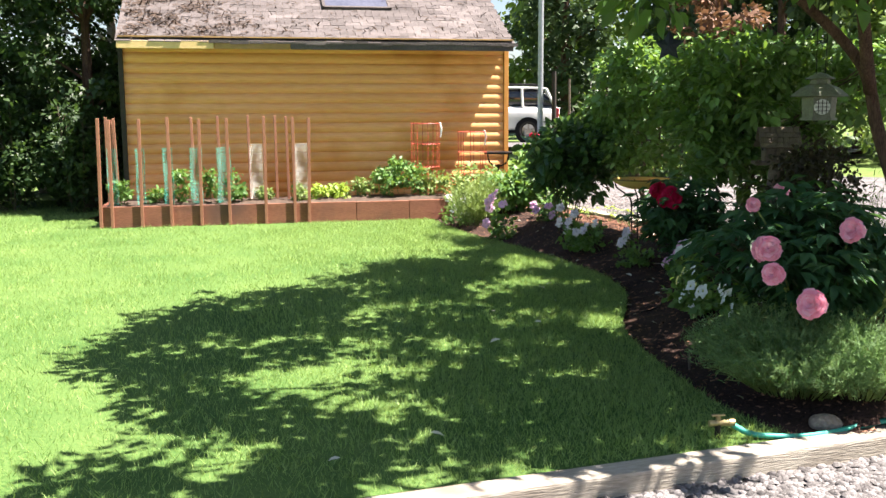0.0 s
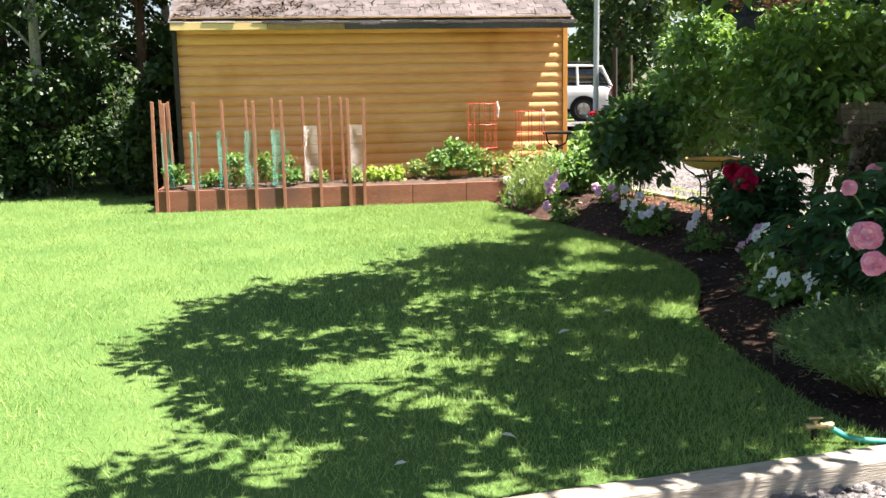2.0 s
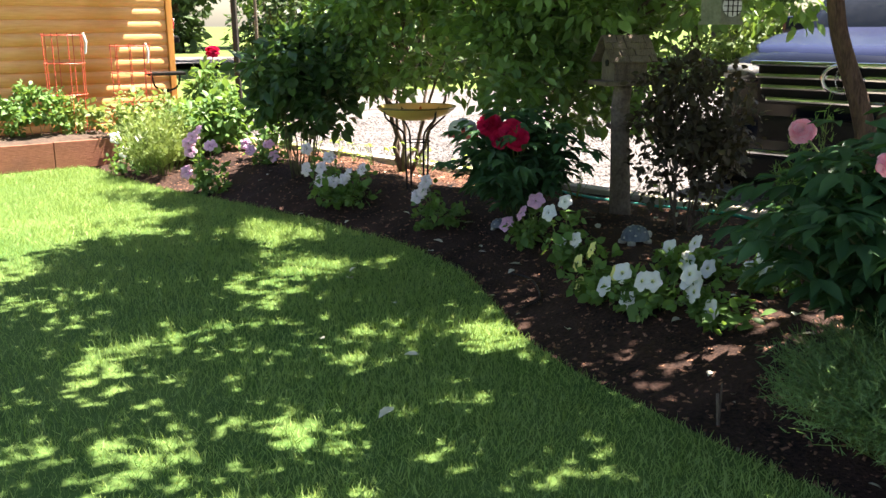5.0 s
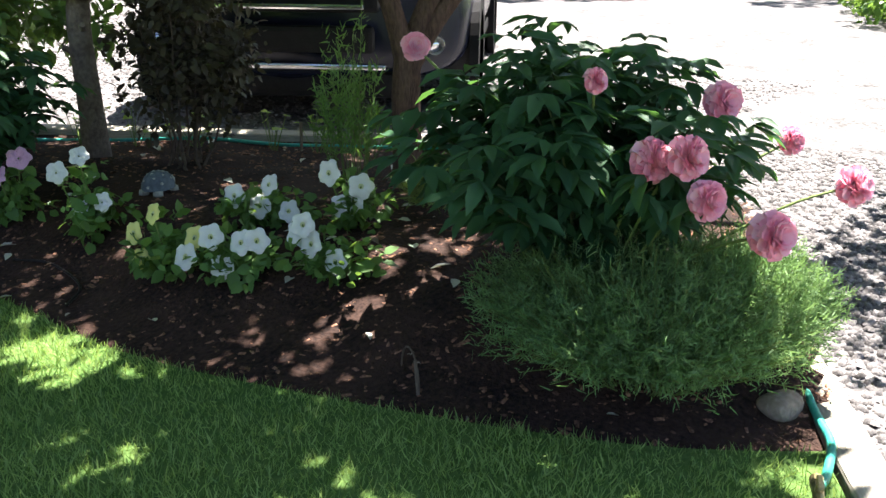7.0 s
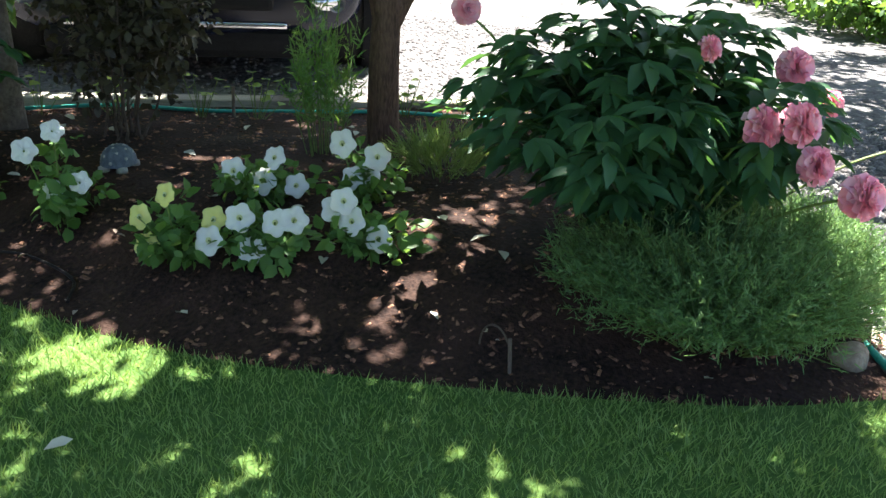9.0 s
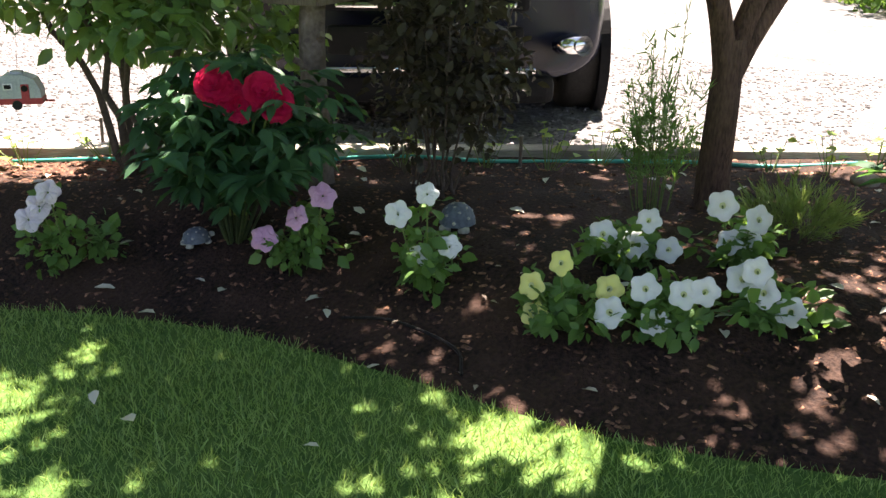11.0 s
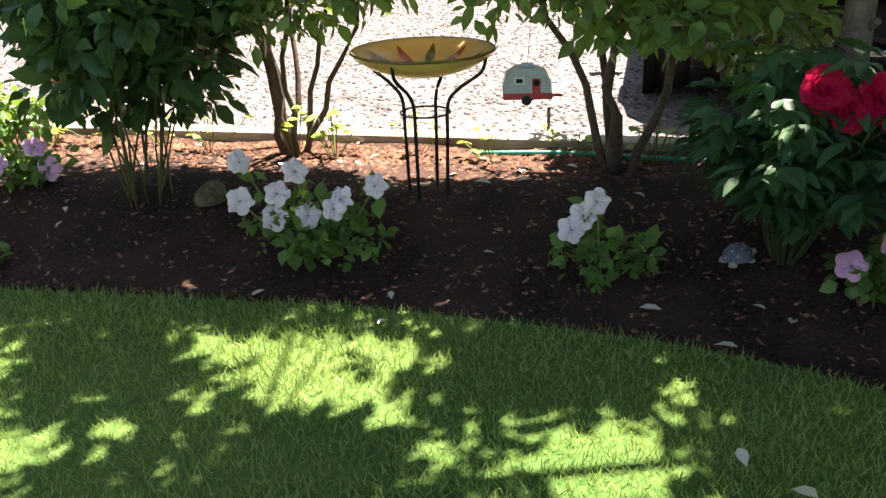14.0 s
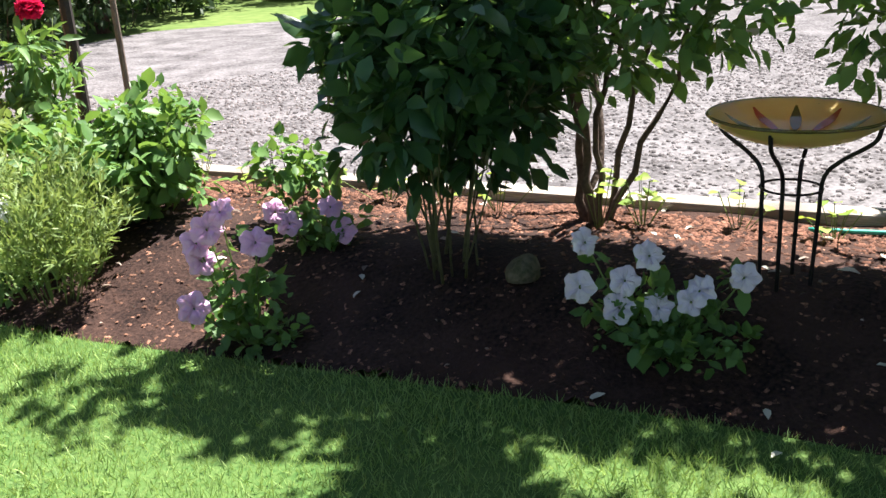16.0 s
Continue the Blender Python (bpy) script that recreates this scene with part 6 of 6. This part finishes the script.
for x, w in ((0.09, 0.1), (0.385, 0.09), (0.67, 0.1), (0.95, 0.13), (1.24, 0.15)):
    net(x, 0.1, w, 0.24, 0.84, M_NETG, "teal plastic netting hung between stakes", 0.016)
net(1.59, 0.3, 0.14, 0.26, 0.87, M_NETW, "white mesh panel tied between stakes", 0.011)
net(2.085, 0.3, 0.15, 0.26, 0.87, M_NETW, "white mesh panel tied between stakes", 0.011)
for i, (x, y, r, h, n, mt) in enumerate(((0.2, 0.25, 0.1, 0.3, 10, M_PETLEAF), (0.55, 0.3, 0.08, 0.2, 8, M_PETLEAF), (0.85, 0.3, 0.12, 0.42, 14, M_PETLEAF), (1.18, 0.3, 0.11, 0.4, 12, M_PETLEAF), (1.45, 0.3, 0.1, 0.34, 10, M_PETLEAF),
                                    (1.75, 0.35, 0.08, 0.2, 8, M_PALE), (2.12, 0.3, 0.08, 0.2, 8, M_PALE), (2.35, 0.4, 0.14, 0.18, 12, M_LIME), (2.6, 0.45, 0.16, 0.2, 14, M_LIME), (2.85, 0.5, 0.16, 0.24, 14, M_PALE),
                                    (3.15, 0.5, 0.2, 0.42, 26, M_PETLEAF), (3.4, 0.5, 0.24, 0.5, 34, M_PETLEAF), (3.7, 0.5, 0.22, 0.36, 24, M_PALE))):
    shrub("vegetable_plant", local(x, y), "young green vegetable plant in planter soil", "plant", 4, r, h, 0.02, 0.06, n, 24, 0.045, LEAF_OVAL, mt, M_GREENSTEM, 0.004, seed=100 + i, group="planter crops")
for i, (x, y, r, h, mt) in enumerate(((0.15, 9.95, 0.24, 0.45, M_PALE), (0.42, 10.1, 0.26, 0.4, M_PALE), (0.72, 9.9, 0.28, 0.4, M_PETLEAF), (0.62, 9.5, 0.24, 0.3, M_PALE))):
    shrub("perennial_plant", (x, y, bz(x, y)), "sunlit yellow-green leafy perennial by the shed", "plant", 6, r, h, 0.02, 0.09, 26, 26, 0.055, LEAF_OVAL, mt, M_GREENSTEM, 0.004, seed=130 + i, group="perennials by the shed")
cage = thing("tomato_cage", local(3.66, 0.62, 0.22), "red coated wire tomato cage in planter", "plant cage", rz=WALL_ANG)
for zz in (0.35, 0.62, 0.86):
    part("hoop", tube([(0.17 * math.cos(w), 0.17 * math.sin(w), zz) for w in np.linspace(0, 2 * math.pi, 25)], 0.004, 5, False), M_CAGE, cage)
for k in range(8):
    w = 2 * math.pi * k / 8
    part("wire", tube([(0.16 * math.cos(w), 0.16 * math.sin(w), 0), (0.17 * math.cos(w), 0.17 * math.sin(w), 0.88)], 0.004, 5), M_CAGE, cage)
part("tie", tube([(0.17, -0.02, 0.88), (0.19, -0.03, 0.8), (0.18, -0.02, 0.7)], 0.012, 6), M_PAINTWHITE, cage, "white cloth tie")
cage_b = copy_thing(cage, pose(*local(4.22, 0.55, 0.12), 0, 0, WALL_ANG + 25))

st = thing("feeder_stand", (0.42, 10.6, bz(0.42, 10.6)), "black iron pole feeder stand with flat tray", "feeder stand", rz=10)
part("pole", tube([(0, 0, -0.05), (0, 0, 0.45)], 0.018, 8), M_IRON, st)
for s in (-1, 1):
    part("arm", tube(curve_through([(0, 0, 0.42), (s * 0.1, 0, 0.47), (s * 0.13, 0, 0.58)], 5), 0.01, 7), M_IRON, st)
part("tray", box((0, 0, 0.59), (0.34, 0.24, 0.03), 0.008), M_IRON, st)

# trellis posts past the bed
for x, y, r, h, mt, lb in ((1.09, 10.8, 0.035, 1.7, M_DARKWALL, "dark weathered wooden trellis post"), (1.29, 10.63, 0.018, 1.6, M_GREYWOOD, "slim pale grey trellis pole")):
    solo("trellis_post", tube([(0, 0, -0.1), (-0.02, 0.01, h)], [r, r * 0.85], 8), mt, lb, "post", (x, y, 0.0))

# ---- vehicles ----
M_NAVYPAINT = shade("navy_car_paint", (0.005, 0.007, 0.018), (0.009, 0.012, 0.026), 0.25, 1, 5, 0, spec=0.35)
M_WHITECAR = shade("white_car_paint", (0.62, 0.62, 0.6), (0.7, 0.7, 0.68), 0.25, 1, 5, 0, spec=0.5)
M_CHROME = shade("chrome", (0.62, 0.62, 0.64), (0.75, 0.75, 0.77), 0.15, 10, 50, 0, metal=1.0)
M_BLACKPLASTIC = shade("black_plastic", (0.005, 0.005, 0.006), (0.012, 0.012, 0.013), 0.7, 20, 100, 0.2, spec=0.15)
M_TYRE = shade("tyre_rubber", (0.014, 0.013, 0.012), (0.035, 0.032, 0.03), 0.85, 12, 80, 0.5)
M_ALLOY = shade("wheel_alloy", (0.35, 0.33, 0.3), (0.5, 0.48, 0.45), 0.35, 10, 60, 0.1, metal=0.8)
M_LAMP = shade("lamp_lens", (0.09, 0.09, 0.095), (0.2, 0.2, 0.2), 0.12, 10, 60, 0, spec=0.5)
M_GLASS = shade("dark_window_glass", (0.01, 0.012, 0.014), (0.02, 0.022, 0.025), 0.05, 4, 20, 0, spec=0.7)
# navy hood, with the sky's reflection put into this bluer colour
M_SKYHOOD = shade("sky_tinted_hood_paint", (0.016, 0.022, 0.06), (0.024, 0.032, 0.08), 0.25, 1, 5, 0, spec=0.45)


def ring(y, w, zb, zt, p=3.2, n=28, bow=0.0):
    out = []
    for k in range(n):
        a = 2 * math.pi * k / n
        c, s = math.cos(a), math.sin(a)
        x = w * np.sign(c) * abs(c) ** (2 / p)
        z = (zb + zt) / 2 + (zt - zb) / 2 * np.sign(s) * abs(s) ** (2 / p)
        out.append((x, y + bow * (x / w) ** 2, z))
    return out


def loft(rings):
    n = len(rings[0])
    vs = np.array([p for r in rings for p in r])
    fs = [(i * n + k, (i + 1) * n + k, (i + 1) * n + (k + 1) % n, i * n + (k + 1) % n) for i in range(len(rings) - 1) for k in range(n)]
    fs += [tuple(range(n)), tuple((len(rings) - 1) * n + k for k in range(n))[::-1]]
    return vs, fs


def wheel(parent, x, y, r, w):
    wh = part("wheel", moved(lathe([(r * 0.55, -w / 2), (r * 0.93, -w / 2), (r, -w * 0.36), (r * 1.0, w * 0.36), (r * 0.93, w / 2), (r * 0.55, w / 2), (r * 0.55, -w / 2)], 36), pose(0, 0, 0, 0, 90, 0)), M_TYRE, parent, "black tyre", True)
    wh.matrix_local = pose(x, y, r)
    s = math.copysign(1, x)
    part("rim", moved(lathe([(0.0, w * 0.28), (r * 0.14, w * 0.3), (r * 0.2, w * 0.2), (r * 0.5, w * 0.16), (r * 0.58, w * 0.42), (r * 0.62, w * 0.42), (r * 0.56, -w * 0.3)], 30), pose(0, 0, 0, 0, 90 * s, 0)), M_ALLOY, wh, "silver alloy rim", True)
    for k in range(5):
        a = 2 * math.pi * k / 5
        g = box((0, 0, r * 0.33), (w * 0.16, r * 0.16, r * 0.46), 0.01, pose(s * w * 0.3, 0, 0, math.degrees(a), 0, 0))
        part("spoke", g, M_ALLOY, wh)


def suv(name, at, rz, paint, hood, label, hw=1.08, length=4.9, grille=True):
    """A large SUV: nose at y = 0, length along +y, standing on z = 0."""
    th = thing(name, at, label, "car", rz=rz)
    low = [(0.0, 0.84, 0.36, 0.84, 0.3), (0.06, 0.98, 0.3, 1.0, 0.28), (0.25, 1.04, 0.27, 1.06, 0.22), (0.7, 1.07, 0.27, 1.12, 0.1), (1.35, 1.08, 0.28, 1.18, 0.05), (2.4, 1.08, 0.28, 1.18, 0), (3.8, 1.08, 0.28, 1.18, 0),
           (4.6, 1.05, 0.32, 1.16, -0.05), (4.9, 0.95, 0.4, 1.1, -0.1)]
    body = part("body", loft([ring(y * length / 4.9, w * hw / 1.08, b, t, 4.5, 40, bow) for y, w, b, t, bow in low]), paint, th, smooth=True)
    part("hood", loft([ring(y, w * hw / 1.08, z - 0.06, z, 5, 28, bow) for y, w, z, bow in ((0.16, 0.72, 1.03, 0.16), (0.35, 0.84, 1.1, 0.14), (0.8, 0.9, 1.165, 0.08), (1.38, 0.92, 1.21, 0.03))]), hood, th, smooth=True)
    part("cabin", loft([ring(y, w * hw / 1.08, 1.1, z, 4, 32) for y, w, z in ((1.35, 0.9, 1.2), (1.75, 0.9, 1.5), (2.15, 0.88, 1.72), (3.2, 0.87, 1.76), (4.3, 0.86, 1.72), (4.65, 0.86, 1.4), (4.75, 0.86, 1.2))]), M_GLASS, th, "dark window glass", True)
    part("roof", loft([ring(y, w * hw / 1.08, 1.7, z, 4, 28) for y, w, z in ((2.1, 0.82, 1.74), (2.4, 0.86, 1.8), (3.3, 0.86, 1.82), (4.3, 0.84, 1.78), (4.45, 0.8, 1.74))]), paint, th, smooth=True)
    k = hw / 1.08
    for s in (-1, 1):
        for y0, y1, zz in ((1.45, 2.15, 1.72), (2.85, 2.85, 1.75), (3.65, 3.62, 1.74), (4.7, 4.4, 1.73)):
            part("pillar", tube([(s * 0.92 * k, y0, 1.12), (s * 0.87 * k, y1, zz)], 0.045, 8), paint, th)
        part("mirror", box((s * 1.14 * k, 1.75, 1.22), (0.2, 0.12, 0.15), 0.04), paint, th)
        part("sill", box((s * 1.0 * k, 2.4, 0.34), (0.12, 2.2, 0.1), 0.02), M_BLACKPLASTIC, th)
        part("roof_rail", tube([(s * 0.74 * k, 2.3, 1.83), (s * 0.74 * k, 2.5, 1.88), (s * 0.74 * k, 4.0, 1.88), (s * 0.74 * k, 4.2, 1.82)], 0.02, 7), M_BLACKPLASTIC, th)
        for y in (0.95, 3.85):
            part("wheel_arch", moved(lathe([(0.3, -0.02), (0.43, -0.02), (0.44, 0.04), (0.3, 0.04)], 32), pose(s * 1.07 * k, y, 0.37, 0, 90 * s, 0)), M_BLACKPLASTIC, th)
            wheel(th, s * 0.97 * k, y, 0.375, 0.24)
        part("headlamp", loft([ring(0, 0.12, -0.035, 0.045, 2.6, 20), ring(0.1, 0.19, -0.06, 0.07, 2.6, 20)]), M_LAMP, th, "clear headlamp lens", True).matrix_local = pose(s * 0.82 * k, 0.13, 0.9, 0, 0, s * 22)
    if grille:
        g = part("grille", box((0, 0.02, 0.855), (1.16, 0.1, 0.27), 0.03), M_BLACKPLASTIC, th, "black grille recess")
        for zz, w in ((0.985, 1.24), (0.905, 1.16), (0.835, 1.08), (0.755, 1.0)):
            part("grille_bar", box((0, -0.04, zz), (w, 0.035, 0.034), 0.012), M_CHROME, g, "chrome bar")
        em = part("emblem", moved(lathe([(0.098, -0.012), (0.12, 0), (0.098, 0.014), (0.09, 0.0), (0.098, -0.012)], 32, (1.15, 0.8)), pose(0, -0.07, 0.9, 90, 0, 0)), M_CHROME, g, "chrome oval badge", True)
        part("emblem_ring", moved(lathe([(0.05, -0.01), (0.06, 0), (0.05, 0.01), (0.044, 0), (0.05, -0.01)], 24, (0.7, 1.15)), pose(0, -0.075, 0.9, 90, 0, 0)), M_CHROME, em)
        part("lower_intake", box((0, 0.0, 0.56), (1.1, 0.1, 0.16), 0.03), M_BLACKPLASTIC, th)
        part("bumper_strip", box((0, -0.02, 0.40), (1.25, 0.06, 0.035), 0.012), M_CHROME, th, "chrome lower strip")
        # black panel added to stand for the shadow under the nose
        part("underside_shade_panel", box((0, 0.25, 0.27), (1.5, 0.4, 0.16), 0.05), M_BLACKPLASTIC, th)
        for s in (-1, 1):
            fl = part("fog_lamp_bezel", loft([ring(0, 0.095, -0.045, 0.045, 2.4, 20), ring(0.08, 0.13, -0.06, 0.06, 2.4, 20)]), M_CHROME, th, "chrome fog lamp bezel", True)
            fl.matrix_local = pose(s * 0.84 * k, 0.1, 0.52, 0, 0, s * 24)
            part("fog_lamp", lathe([(0, -0.02), (0.05, -0.012), (0.058, 0.01)], 20), M_LAMP, fl, "round fog lamp", True).matrix_local = pose(s * 0.03, -0.005, 0, 90, 0, 0)
    else:
        for s in (-1, 1):
            part("tail_lamp", box((s * 0.93 * k, 4.78, 0.95), (0.14, 0.12, 0.3), 0.03), M_PAINTRED, th, "red tail lamp")
        part("rear_bumper", box((0, 4.88, 0.5), (1.8 * k, 0.18, 0.2), 0.05), M_BLACKPLASTIC, th)
    return th


suv("parked_suv", (4.80, 6.60, -0.088), -57.7, M_NAVYPAINT, M_SKYHOOD, "dark navy sport utility vehicle parked on gravel driveway", 1.13)
suv("far_suv", (-5.58, 30.7, 0.25), -85, M_WHITECAR, M_WHITECAR, "white sport utility vehicle parked on far gravel road", 0.95, grille=False)

# ---- far edges of the place ----
solo("utility_pole", tube([(0, 0, -0.3), (0, 0, 8.0)], [0.085, 0.07], 12), M_SILVER, "slim pale grey metal utility pole", "pole", (-1.02, 27.8, 0.1))
rd = part("far_road", sheet([(-30, 31.5), (-30, 26.8), (-2, 26.2), (4, 24.5), (7, 23.2), (8, 26), (3, 30), (-4, 31.8)], 0.0), M_GRAVEL)
rd.matrix_world = pose(0, 0, 0.235)
tagged(rd, "pale gravel lane beyond the yard", "road", kind="structure")
for i, (x, y, s) in enumerate(((10.4, 2.9, 0.8), (11.6, 3.3, 0.9), (12.9, 4.0, 0.9), (14.2, 4.8, 1.0), (15.6, 5.3, 1.0), (10.2, 1.6, 0.8), (11.6, 1.8, 1.0))):
    shrub("verge_shrub", (x, y, -0.1), "low green leafy shrub beside the driveway", "shrub", 7, s, 0.7, 0.02, 0.2, 70, 40, 0.08, LEAF_OVAL, M_TREE, M_STEM, 0.008, seed=200 + i, group="verge shrubs")
for i, (x, y, s, h) in enumerate(((2.0, 18.0, 0.9, 2.2), (2.9, 19.2, 1.0, 2.4), (3.9, 20.2, 1.2, 2.4), (5.2, 21.4, 1.2, 2.0), (8.0, 22.0, 1.3, 1.8), (12.5, 21.5, 1.5, 1.8), (18, 19.5, 1.5, 1.8), (23, 15, 1.5, 1.8))):
    shrub("border_shrub", (x, y, -0.1), "dense dark green shrub edging the driveway", "shrub", 8, s, h, 0.02, 0.3, 80, 46, 0.12, LEAF_CHEAP, M_DARKLEAF if i < 4 else M_FARLEAF, M_STEM, 0.01, seed=220 + i, group="driveway border shrubs")
